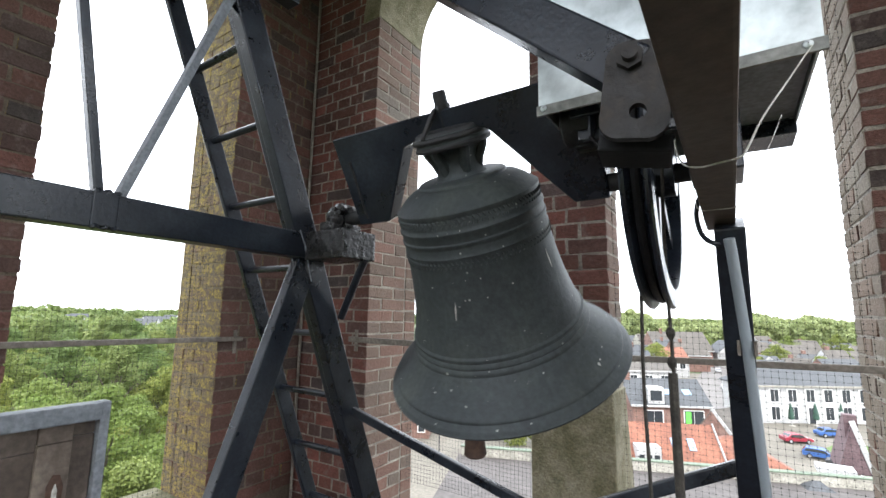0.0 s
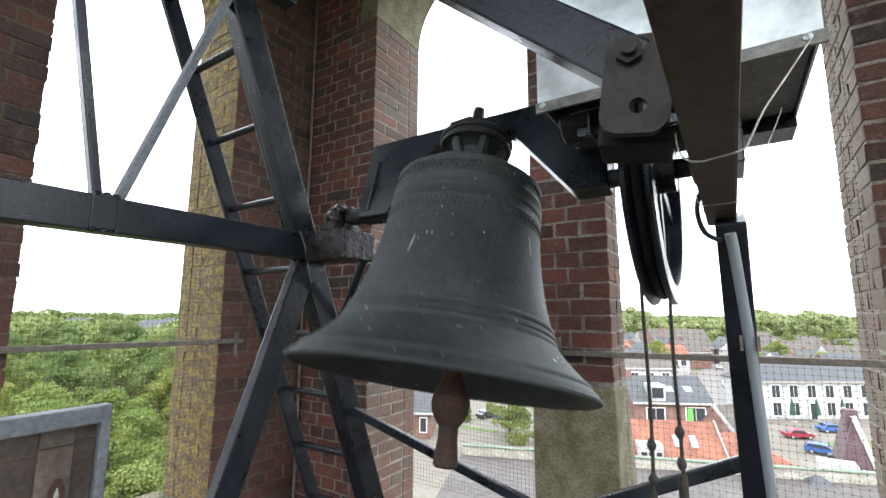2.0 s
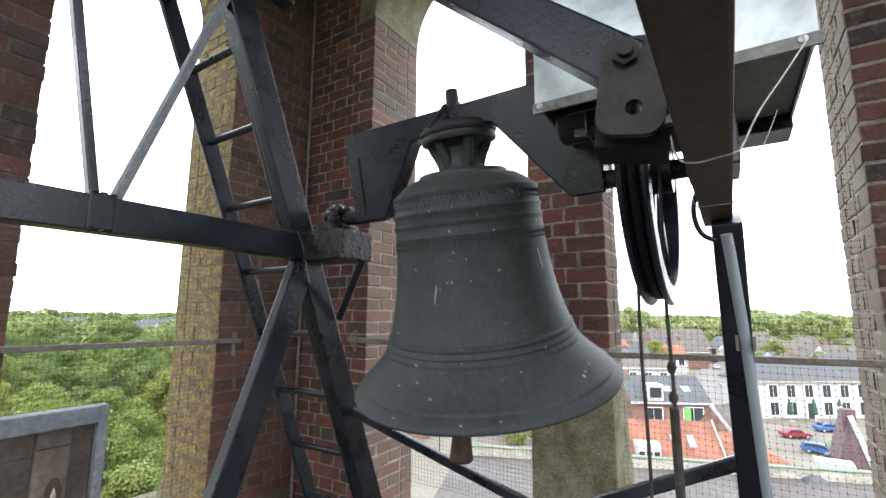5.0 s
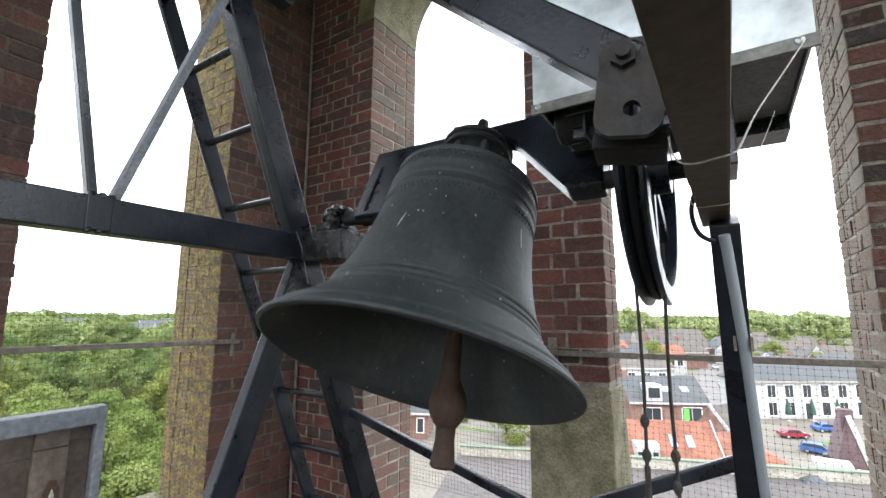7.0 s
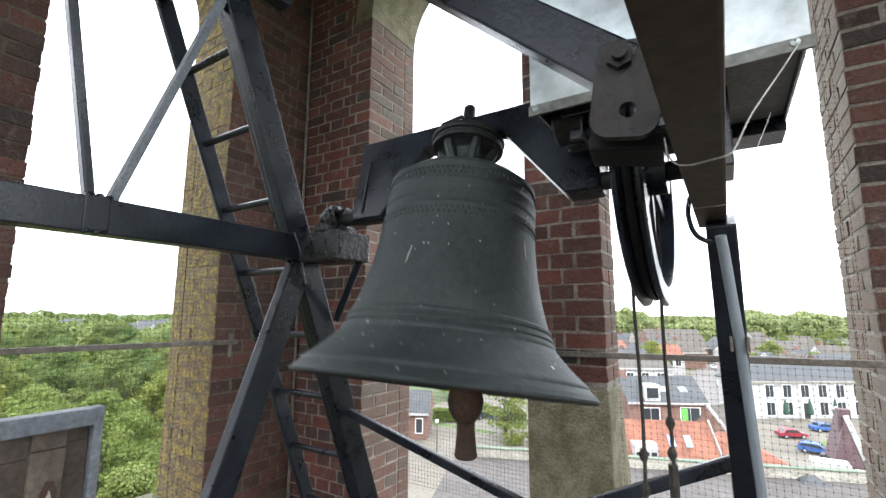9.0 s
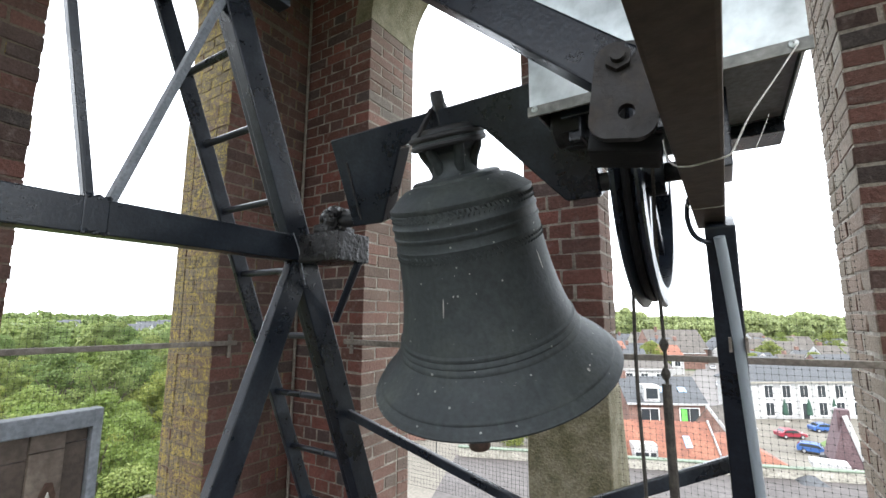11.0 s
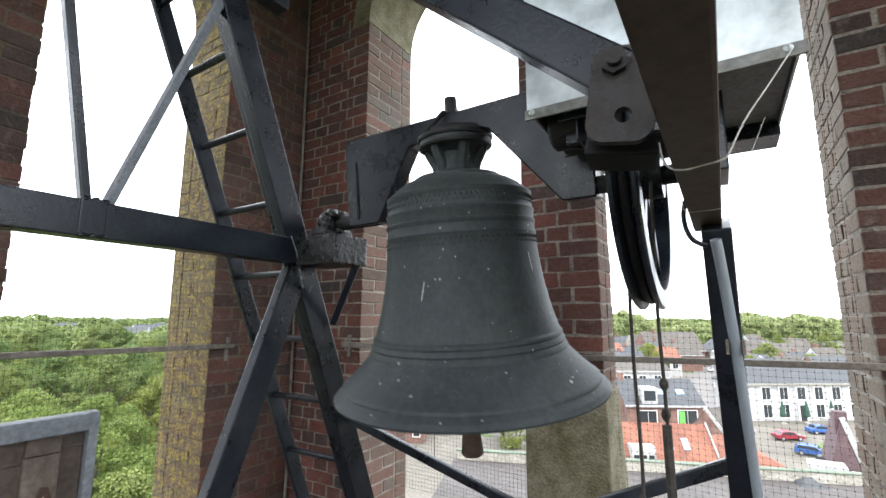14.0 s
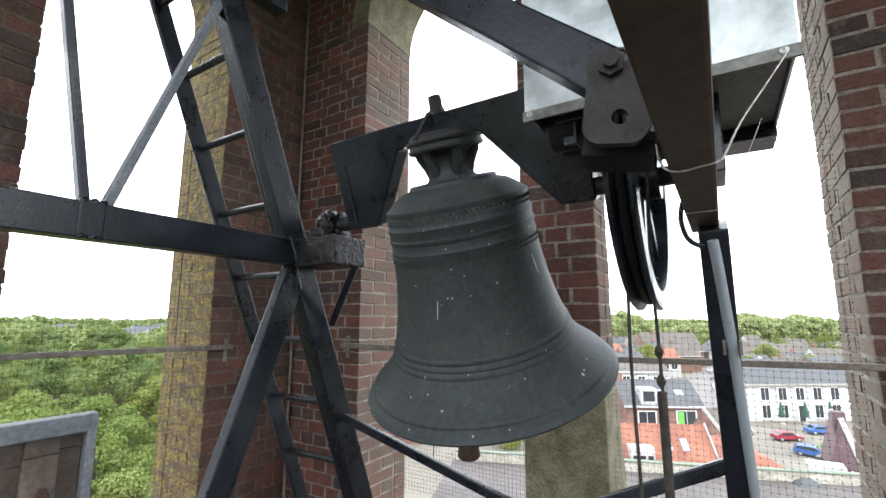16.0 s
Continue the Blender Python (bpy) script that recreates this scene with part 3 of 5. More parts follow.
# ---------------------------------------------------------------- the steel bell frame
def make_frame():
    fr = thing("bell_trestle", "black painted steel trestle of welded bars carrying the bell", "trestle")
    xl, xr = -1.23, -0.008
    # west side
    beam = part("beam", bar((xl, Y0 + 0.01, 1.823), (xl, 1.0, 1.823), 0.06, 0.085), M_STEEL, fr)
    part("collar", box((xl - 0.032, 0.385, 1.785), (xl + 0.0335, 0.437, 1.870), 0.003), M_STEEL, beam)
    part("weld_seam", rod([(xl + 0.032, 0.962, 1.87), (xl + 0.034, 0.985, 1.82), (xl + 0.034, 1.02, 1.70)], 0.0022, 6), M_GREYPAINT, beam)
    for yy in (0.405, 0.425, 0.445):
        for zz in (1.868, 1.786):
            part("weld_bead", lathe([(0.001, 0.006), (0.007, 0.004), (0.010, 0.0), (0.007, -0.005), (0.001, -0.006)], 8), M_STEEL, beam, smooth=True, m=pose(xl + 0.028, yy - 0.012, zz, 40, 20, yy * 900))
    def y_leg(z):
        return 1.376 + (0.924 - z) * 0.402
    part("leg", bar((xl, y_leg(0.0), 0.0), (xl, y_leg(2.74), 2.74), 0.044, 0.088), M_STEEL, fr)
    part("leg", bar((xl, 0.385, 0.0), (xl, 1.026, 1.80), 0.040, 0.080), M_STEEL, fr)
    # grey all over: sky sheen on black paint and worn edges, put into colour
    part("brace", bar((xl, 0.444, 1.86), (xl, 0.704, 2.64), 0.036, 0.020), M_GREYPAINT, fr, "steel brace with worn edges, its sky sheen put in as grey")
    part("brace", bar((xl + 0.01, 0.398, 1.865), (xl + 0.01, 0.283, 2.54), 0.03, 0.020), M_STEEL, fr)
    part("top_rail", bar((xl, Y0 + 0.01, 2.70), (xl, 0.90, 2.70), 0.06, 0.08), M_STEEL, fr)
    # east side
    part("beam", bar((xr, Y0 + 0.01, 1.823), (xr, 1.06, 1.823), 0.05, 0.085), M_RUST, fr, "brown painted steel beam")
    part("leg", bar((0.022, y_leg(0.0) - 0.02, 0.0), (0.006, y_leg(1.785) - 0.02, 1.785), 0.050, 0.098), M_STEEL, fr)
    # wind bracing between the sides
    part("tie_rod", bar((-1.2, 1.25, 1.24), (-0.02, 1.34, 0.90), 0.02, 0.03, (0, 1, 0)), M_STEEL, fr)
    part("tie_rod", bar((0.0, 1.2, 1.288), (-1.2, 1.24, 0.688), 0.02, 0.031, (0, 1, 0)), M_STEEL, fr)
    part("brace", bar((-0.085, 0.60, 1.918), (-1.2, 0.64, 2.93), 0.05, 0.066, (0, 1, 0)), M_STEEL, fr)
    # bearings
    br = part("bearing_bracket", box((-1.205, 0.99, 1.772), (-1.02, 1.14, 1.868), 0.006), M_GREASE, fr)
    part("strut", rod([(-1.03, 1.10, 1.775), (-1.10, 1.13, 1.70), (-1.19, 1.16, 1.58)], 0.014, 10), M_STEEL, br, smooth=True)
    random.seed(5)
    for k in range(9):
        a = k * 0.7
        part("grease_lump", lathe([(0.001, 0.022), (0.015, 0.018), (0.024, 0.004), (0.02, -0.012), (0.001, -0.02)], 9), M_GREASE, br, smooth=True,
             m=pose(-1.115 + 0.05 * random.random(), 1.045 + 0.028 * math.cos(a), 1.915 + 0.03 * math.sin(a), 360 * random.random(), 90 * random.random(), 0))
    part("bearing", lathe([(0.025, -1.135), (0.05, -1.135), (0.05, -1.085), (0.025, -1.085)], 24, "x"), M_GREASE, br, smooth=True, m=pose(0, AX_Y, AX_Z))
    part("bearing_foot", box((-1.15, 1.0, 1.868), (-1.08, 1.13, 1.90), 0.008), M_GREASE, br)
    part("bearing", box((-0.045, 1.0, 1.868), (0.01, 1.13, 1.955), 0.01), M_IRON, fr)
    # the lug plate with its bolt and open hole
    bm = bmesh.new()
    n = 40
    hw, hh, rc = 0.042, 0.066, 0.026
    hole = Vector((0.004, -0.030))
    loops = []
    for y in (-0.007, 0.007):
        outer, ring = [], []
        for k in range(n):
            t = k * math.tau / n
            c, s = math.cos(t), math.sin(t)
            cx, cz = (hw - rc) * (1 if c > 0 else -1), (hh - rc) * (1 if s > 0 else -1)
            outer.append(bm.verts.new((cx + rc * c, y, cz + rc * s)))
            ring.append(bm.verts.new((hole.x + 0.0105 * c, y, hole.y + 0.0105 * s)))
        loops.append((outer, ring))
    (o0, r0), (o1, r1) = loops
    for k in range(n):
        j = (k + 1) % n
        bm.faces.new([o0[k], o0[j], r0[j], r0[k]])
        bm.faces.new([o1[k], r1[k], r1[j], o1[j]])
        bm.faces.new([o0[k], o1[k], o1[j], o0[j]])
        bm.faces.new([r0[k], r0[j], r1[j], r1[k]])
    lug = part("lug_plate", bm, M_LUG, fr, "worn dark steel plate with a hole", m=pose(-0.084, 0.582, 1.890, 0, 8, 8))
    part("clamp_block", box((-0.045, 0.03, -0.070), (0.05, 0.11, -0.046), 0.004), M_BLACK, lug)
    part("nut", rod([(-0.012, -0.005, 0.040), (-0.012, -0.017, 0.040)], 0.017, 6), M_LUG, lug)
    part("bolt_end", rod([(-0.012, -0.002, 0.040), (-0.012, -0.027, 0.040)], 0.0095, 12), M_LUG, lug, smooth=True)
    return fr


make_frame()


def make_hood():
    """Galvanised sheet hood over the rope wheel and motor."""
    x0, x1, y0, y1, z0, z1 = -0.298, 0.140, 0.80, 1.24, 2.010, 2.42
    hood = thing("sheet_metal_hood", "galvanised sheet metal hood over the rope wheel", "machine hood", pose(0, 0, 0))
    s = 0.004
    part("panel", box((x0, y0, z0), (x1, y0 + s, z1)), M_GALV, hood)
    part("panel", box((x0, y1 - s, z0), (x1, y1, z1)), M_GALV, hood)
    part("panel", box((x0, y0 + s, z0), (x0 + s, y1 - s, z1)), M_GALV, hood)
    part("panel", box((x1 - s, y0 + s, z0), (x1, y1 - s, z1)), M_GALV, hood)
    part("panel", box((x0, y0, z1), (x1, y1, z1 + s)), M_GALV, hood)
    part("flange", box((x0 - 0.003, y0 - 0.004, z0 - 0.019), (x1 + 0.004, y0 + 0.002, z0 + 0.002), 0.001), M_GALVDULL, hood)
    part("base_plate", box((0.02, y0 + 0.01, z0 + 0.01), (x1 - 0.006, 1.13, z0 + 0.018)), M_GREYPAINT, hood)
    part("flange", box((0.0, 1.14, z0 - 0.02), (x1, 1.235, z0 + 0.01), 0.002), M_STEEL, hood)
    part("hanger", box((-0.05, 0.90, 1.862), (0.035, 1.02, z0), 0.003), M_STEEL, hood)
    motor = part("motor", lathe([(0.004, -0.285), (0.040, -0.285), (0.046, -0.279), (0.046, -0.262), (0.056, -0.260), (0.056, -0.185), (0.046, -0.183), (0.044, -0.165), (0.004, -0.165)], 28, "x"), M_IRON, hood, "dark cylindrical drive motor", smooth=True, m=pose(0, 0.925, 2.012))
    for k in range(10):
        t = k * math.tau / 10
        part("fin", bar((-0.258, 0.055 * math.cos(t), 0.055 * math.sin(t)), (-0.187, 0.055 * math.cos(t), 0.055 * math.sin(t)), 0.003, 0.012, (0, -math.sin(t), math.cos(t)), 0.0005), M_IRON, motor)
    part("bracket", box((-0.212, 0.835, 1.945), (-0.207, 0.90, z0 + 0.02), 0.001), M_STEEL, hood)
    part("bracket", box((-0.245, 0.83, 1.988), (-0.05, 0.838, 2.020), 0.002), M_STEEL, hood)
    part("bracket", box((-0.29, 1.02, 1.985), (-0.165, 1.15, 2.02), 0.002), M_STEEL, hood)
    part("crossbar", bar((-0.24, 0.87, 1.962), (-0.03, 0.87, 1.950), 0.014, 0.020, (0, 1, 0), 0.002), M_STEEL, hood)
    for x in (-0.226, -0.185, -0.12):
        part("bolt", rod([(x, 0.828, 2.004), (x, 0.818, 2.004)], 0.006, 6), M_IRON, hood)
    for x in (x0 + 0.012, x1 - 0.02):
        part("rivet", lathe([(0.001, -0.004), (0.006, -0.002), (0.007, 0.0)], 10), M_GALV, hood, m=pose(x, y0 - 0.005, z0 - 0.006, -90, 0, 0), smooth=True)
    return hood


make_hood()


def make_ladder():
    lad = thing("ladder", "black painted steel ladder leaning by the frame", "ladder")
    def y_at(z):
        return 0.769 + (2.46 - z) * 0.40
    for x in (-1.605, -1.29):
        part("stringer", bar((x, y_at(0.0), 0.0), (x, y_at(3.2), 3.2), 0.022, 0.058), M_STEEL, lad)
    z = 0.105
    while z < 3.1:
        part("rung", rod([(-1.60, y_at(z), z), (-1.295, y_at(z), z)], 0.0125, 10), M_STEEL, lad, smooth=True)
        z += 0.236
    return lad


make_ladder()

# ---------------------------------------------------------------- small fittings
def make_rails():
    r1 = tagged(part("guard_rail", bar((X0 + 0.02, Y0 + 0.02, 1.482), (X0 + 0.02, 1.472, 1.445), 0.022, 0.024), M_WOOD2), "weathered wooden guard rail across the opening", "rail", "guard rails")
    part("clamp", box((X0 + 0.0, 1.430, 1.368), (X0 + 0.012, 1.450, 1.492), 0.003), M_WOOD2, r1)
    r2 = tagged(part("guard_rail", bar((-1.84, Y1 - 0.02, 1.447), (-0.76, Y1 - 0.02, 1.44), 0.022, 0.03, (0, 1, 0)), M_WOOD2), "weathered wooden guard rail across the opening", "rail", "guard rails")
    part("clamp", box((-1.81, Y1 - 0.012, 1.38), (-1.787, Y1, 1.5), 0.003), M_WOOD2, r2)
    r3 = tagged(part("guard_rail", bar((-0.70, Y1 - 0.02, 1.435), (0.55, Y1 - 0.02, 1.457), 0.022, 0.022, (0, 1, 0)), M_WOOD2), "weathered wooden guard rail across the opening", "rail", "guard rails")
    part("clamp", box((-0.665, Y1 - 0.012, 1.40), (-0.625, Y1, 1.5), 0.003), M_WOOD2, r3)


make_rails()
tagged(part("downpipe", rod([(-2.25, 1.858, 0.0), (-2.25, 1.858, 4.59)], 0.009, 12), M_WOOD2, smooth=True), "thin dull tan conduit running up the corner", "conduit")
cp = thing("cable_conduit", "pale grey conduit strapped to the frame leg", "conduit")
part("pipe", rod([(0.004, 0.950, 1.745), (0.007, 0.960, 1.72), (0.020, 1.028, 1.553), (0.028, 1.098, 1.397), (0.036, 1.170, 1.235), (0.039, 1.385, 0.70), (0.040, 1.655, 0.02)], 0.0095, 14), M_PIPE, cp, smooth=True)
part("strap", box((0.004, 1.018, 1.532), (0.0095, 1.036, 1.560), 0.001), M_WOOD2, cp)
part("strap", box((0.0305, 1.018, 1.532), (0.036, 1.036, 1.560), 0.001), M_WOOD2, cp)


def make_panel():
    p = thing("framed_hatch", "wooden plank hatch in a grey steel frame, standing upright", "hatch", pose(-1.15, 0, 0))
    y0, y1, z1 = -0.45, 0.447, 1.403
    part("frame_side", box((-0.02, y1 - 0.018, 0.0), (0.012, y1, z1), 0.003), M_GREYPAINT, p)
    part("frame_side", box((-0.02, y0, 0.0), (0.02, y0 + 0.035, z1), 0.003), M_GREYPAINT, p)
    part("frame_top", box((-0.019, y0 + 0.035, z1 - 0.035), (0.019, y1 - 0.018, z1), 0.003), M_GREYPAINT, p)
    y, k = y1 - 0.019, 0
    while y > y0 + 0.036 + 0.02:
        w = min((0.04, 0.055, 0.14)[k % 3], y - y0 - 0.036)
        cut = z1 - 0.036 - (0.028, 0.034, 0.046)[k % 3]
        wood, face = (M_WOOD if k % 3 == 1 else M_WOODD), (-0.004, 0.006, -0.004)[k % 3]
        part("plank", box((-0.016, y - w - 0.0005, 0.0), (face, y - 0.0005, cut - 0.0008), 0.0015), wood, p)
        part("plank", box((-0.016, y - w - 0.0005, cut + 0.0008), (face - 0.001, y - 0.0005, z1 - 0.036), 0.0015), wood, p)
        y -= w
        k += 1
    slot = part("slot_plate", prism([(0.355, 1.185), (0.377, 1.185), (0.380, 1.25), (0.373, 1.272), (0.362, 1.274), (0.353, 1.252)], 0.006, "yz", 0.001), M_RUSTIRON, p, "rusty iron slot plate", m=pose(0.008, 0, 0))
    part("bar", prism([(0.362, 1.19), (0.370, 1.19), (0.370, 1.245), (0.366, 1.258), (0.362, 1.245)], 0.006, "yz", 0.001), M_CORD, slot, "pale worn metal bar", m=pose(0.003, 0, 0))
    return p


make_panel()

# bell ropes: they run with the wheel
def make_rope(name, x, y, knots, lower_r):
    th = thing("bell_rope", "dark knotted bell rope hanging from the wheel", "rope", pose(x, y, 1.9), "bell ropes")
    part("strand", rod([(0.002 * math.sin(k * 1.3), 0.002 * math.cos(k), -1.15 + k * 0.1) for k in range(12)], 0.0035, 7), M_ROPE, th, smooth=True)
    for z in knots:
        part("knot", lathe([(0.001, 0.013), (0.006, 0.008), (0.009, 0.0), (0.007, -0.008), (0.003, -0.014)], 9), M_ROPE, th, smooth=True, m=pose(0, 0, z))
    part("thick_end", rod([(0.0, 0.0, knots[-1] - 0.02), (0.002, 0, knots[-1] - 0.3), (0.0, 0.0, -1.25)], lower_r, 8), M_ROPE, th, smooth=True)
    return th


rope_a = make_rope("a", -0.150, 0.955, [-0.61, -0.672], 0.0055)
rope_b = make_rope("b", -0.103, 0.975, [-0.453, -0.509], 0.0085)

# loose pale cord round the beam and to the hood
cord_path = [(-0.046, 0.60, 1.822), (-0.044, 0.60, 1.803), (-0.036, 0.592, 1.785), (-0.020, 0.582, 1.7765), (0.0, 0.575, 1.7765), (0.019, 0.568, 1.7775), (0.027, 0.58, 1.79), (0.048, 0.635, 1.845), (0.085, 0.712, 1.92), (0.124, 0.794, 2.0)]
tagged(part("cord", rod(smooth_path(cord_path), 0.0012, 6), M_CORD, smooth=True), "thin pale cord tied round the beam", "cord")
cord_path = [(0.098, 0.96, 1.965), (0.075, 0.90, 1.90), (0.050, 0.86, 1.84), (0.030, 0.84, 1.795), (0.018, 0.83, 1.778), (-0.008, 0.83, 1.776), (-0.034, 0.835, 1.779), (-0.04, 0.85, 1.80)]
tagged(part("cord", rod(smooth_path(cord_path), 0.0008, 5), M_CORD, smooth=True), "very thin pale cord hanging from the hood", "cord")
tagged(part("cable", rod(smooth_path([(-0.034, 0.95, 1.835), (-0.042, 0.95, 1.815), (-0.045, 0.95, 1.79), (-0.041, 0.95, 1.765), (-0.033, 0.95, 1.748), (-0.02, 0.95, 1.738), (-0.011, 0.955, 1.735)], 4), 0.0045, 8), M_STEEL, smooth=True), "black cable looped beside the beam", "cable")

# ---------------------------------------------------------------- the land outside
G = -14.5
M_GROUND = worn("grass_and_fields", (0.035, 0.06, 0.02), (0.06, 0.085, 0.03), (0.10, 0.11, 0.055), 0.03, (0.9, 0.95), grain=1.5)
M_PAVE = worn("clay_paving", (0.10, 0.09, 0.072), (0.13, 0.117, 0.095), (0.165, 0.15, 0.125), 0.25, (0.85, 0.95), grain=5)
M_ROAD = worn("brick_road", (0.10, 0.092, 0.086), (0.135, 0.125, 0.118), (0.17, 0.16, 0.15), 0.2, (0.85, 0.95), grain=6)
M_GRASS = worn("lawn", (0.045, 0.085, 0.018), (0.075, 0.125, 0.03), (0.11, 0.16, 0.05), 0.6, (0.9, 0.95), grain=8)
M_WHITE = worn("white_render", (0.32, 0.32, 0.315), (0.38, 0.38, 0.375), (0.43, 0.43, 0.42), 0.4, (0.8, 0.9), grain=8)
M_CREAM = worn("cream_trim", (0.21, 0.198, 0.165), (0.275, 0.26, 0.222), (0.34, 0.325, 0.285), 1.0, (0.8, 0.9), grain=8)
M_ORANGE = worn("orange_tiles", (0.13, 0.050, 0.032), (0.19, 0.075, 0.047), (0.24, 0.11, 0.07), 0.8, (0.75, 0.9), grain=7, bumpy=0.6, dist=0.05)
M_GREYTILE = worn("grey_tiles", (0.034, 0.037, 0.041), (0.051, 0.055, 0.060), (0.074, 0.078, 0.083), 0.7, (0.6, 0.85), grain=6, bumpy=0.5, dist=0.05)
M_BROWNTILE = worn("brown_tiles", (0.05, 0.043, 0.037), (0.075, 0.066, 0.057), (0.105, 0.095, 0.082), 0.7, (0.7, 0.9), grain=6, bumpy=0.5, dist=0.05)
M_FELT = worn("roof_felt", (0.056, 0.048, 0.045), (0.073, 0.065, 0.061), (0.092, 0.083, 0.079), 0.3, (0.85, 0.95), grain=3)
M_HBRICK = worn("house_brick", (0.13, 0.07, 0.055), (0.175, 0.10, 0.08), (0.22, 0.14, 0.115), 0.9, (0.85, 0.95), grain=9)
M_PURPLE = worn("purple_brick", (0.075, 0.045, 0.05), (0.10, 0.065, 0.07), (0.13, 0.09, 0.095), 0.9, (0.85, 0.95), grain=9)
M_COPING = worn("green_metal_coping", (0.07, 0.095, 0.065), (0.10, 0.13, 0.09), (0.14, 0.165, 0.12), 0.8, (0.6, 0.8), grain=5)
M_GLASS = mat("window_glass", (0.03, 0.035, 0.04), 0.08, 0.0, 0.6)
M_FRAME = mat("white_window_paint", (0.78, 0.78, 0.76), 0.5)
M_GREEN = mat("bright_green_blind", (0.12, 0.55, 0.08), 0.6)
M_BLUEGLASS = mat("skylight_glass", (0.22, 0.32, 0.42), 0.1, 0.0, 0.6)
M_PARASOL = worn("dark_green_canvas", (0.015, 0.045, 0.03), (0.025, 0.065, 0.045), (0.035, 0.085, 0.06), 3, (0.8, 0.9))
M_TYRE = mat("tyre_rubber", (0.02, 0.02, 0.02), 0.85)
M_RIM = mat("alloy_rim", (0.45, 0.46, 0.48), 0.35, 0.8)
M_LAMP = mat("lamp_glass", (0.7, 0.7, 0.68), 0.3)


def car_paint(name, c):
    m = mat(name, c, 0.3, 0.1, 0.6)
    m.node_tree.nodes["Principled BSDF"].inputs["Coat Weight"].default_value = 0.6
    return m


tagged(part("ground", box((-4000, -4000, G - 1), (4000, 4000, G)), M_GROUND), "flat green land reaching the horizon", "ground", "", "structure")
tagged(part("pavement", box((-45, 20, G), (60, 150, G + 0.05)), M_PAVE), "pale clay paving of the square", "pavement", "", "structure")
tagged(part("road", box((-9, 84, G + 0.05), (-1.5, 330, G + 0.09)), M_ROAD), "grey brick street between the houses", "road", "", "structure")
tagged(part("lawn", box((-40, 56.5, G + 0.05), (-28, 57.6, G + 0.10)), M_GRASS), "strip of grass by the square", "lawn", "", "structure")
tagged(part("lawn", prism([(7.2, 72.0), (14, 76), (15.5, 80), (10.5, 79.5)], 0.1, "xy"), M_GRASS), "small patch of grass by the parking places", "lawn", "", "structure").location.z = G + 0.06


def house(name, label, x, y, z, yaw, w, d, h, roof_h, wall, roof, wins=(), hip=0.0, eave=0.35, chimneys=(), trim=None, skylights=(), end_trim=False):
    """A house whose front runs from (x, y) along its own x; wins: (u, v, width, height) on the front, v from the ground."""
    ob = thing(name, label, "house", pose(x, y, z, 0, 0, yaw))
    part("wall", box((0, 0, 0), (w, d, h)), wall, ob)
    gab = hip if hip else 0.0
    bm = bmesh.new()
    e = eave
    base = [(-e, -e, h), (w + e, -e, h), (w + e, d + e, h), (-e, d + e, h)]
    r0, r1 = (gab - (0 if gab else e), d / 2, h + roof_h), (w - gab + (0 if gab else e), d / 2, h + roof_h)
    v = [bm.verts.new(p) for p in base + [r0, r1]]
    lowv = [bm.verts.new((p[0], p[1], h - 0.18)) for p in base]
    for q in ((0, 1, 5, 4), (2, 3, 4, 5)):
        bm.faces.new([v[i] for i in q])
    bm.faces.new([v[3], v[0], v[4]])
    bm.faces.new([v[1], v[2], v[5]])
    for i in range(4):
        bm.faces.new([lowv[i], lowv[(i + 1) % 4], v[(i + 1) % 4], v[i]])
    bm.faces.new(lowv[::-1])
    rf = part("roof", bm, roof, ob)
    if not hip:
        for s in (-e - 0.012, w + e + 0.012):
            part("gable", prism([(-0.05, h - 0.18), (d + 0.05, h - 0.18), (d + 0.05, h), (d / 2, h + roof_h - 0.12), (-0.05, h)], 0.03, "yz"), wall, ob, m=pose(s, 0, 0))
    if trim:
        part("gutter", box((-e, -e - 0.12, h - 0.22), (w + e, -e, h + 0.04)), trim, rf)
    if end_trim:
        for s in (0, w):
            part("bargeboard", bar((s + (e + 0.03) * (1 if s else -1), -e, h), (s + (e + 0.03) * (1 if s else -1), d / 2, h + roof_h + 0.05), 0.1, 0.35), M_WHITE, rf)
    for u, vv, ww, hh in skylights:
        # set into the front slope
        sl = math.atan2(roof_h, d / 2 + e)
        part("skylight", box((-ww / 2, -hh / 2, 0.0), (ww / 2, hh / 2, 0.10)), M_BLUEGLASS, rf, m=Matrix.Translation((u, -e + vv * math.cos(sl), h + vv * math.sin(sl))) @ Matrix.Rotation(sl, 4, "X"))
    for u, vv, ww, hh in wins:
        wd = part("window", box((u - ww / 2 - 0.1, -0.07, vv - 0.1), (u + ww / 2 + 0.1, 0.02, vv + hh + 0.1)), M_FRAME, ob)
        if ww > 0.8:
            for s in (-1, 1):
                part("pane", box((u + s * ww / 4 - ww / 4 + 0.025, -0.085, vv), (u + s * ww / 4 + ww / 4 - 0.025, -0.06, vv + hh)), M_GLASS, wd)
        else:
            part("pane", box((u - ww / 2, -0.085, vv), (u + ww / 2, -0.06, vv + hh)), M_GLASS, wd)
    for u, vd, ch in chimneys:
        part("chimney", box((u - 0.4, vd - 0.4, h), (u + 0.4, vd + 0.4, h + roof_h + ch), 0.03), wall if wall in (M_PURPLE, M_HBRICK) else M_HBRICK, rf)
    return ob


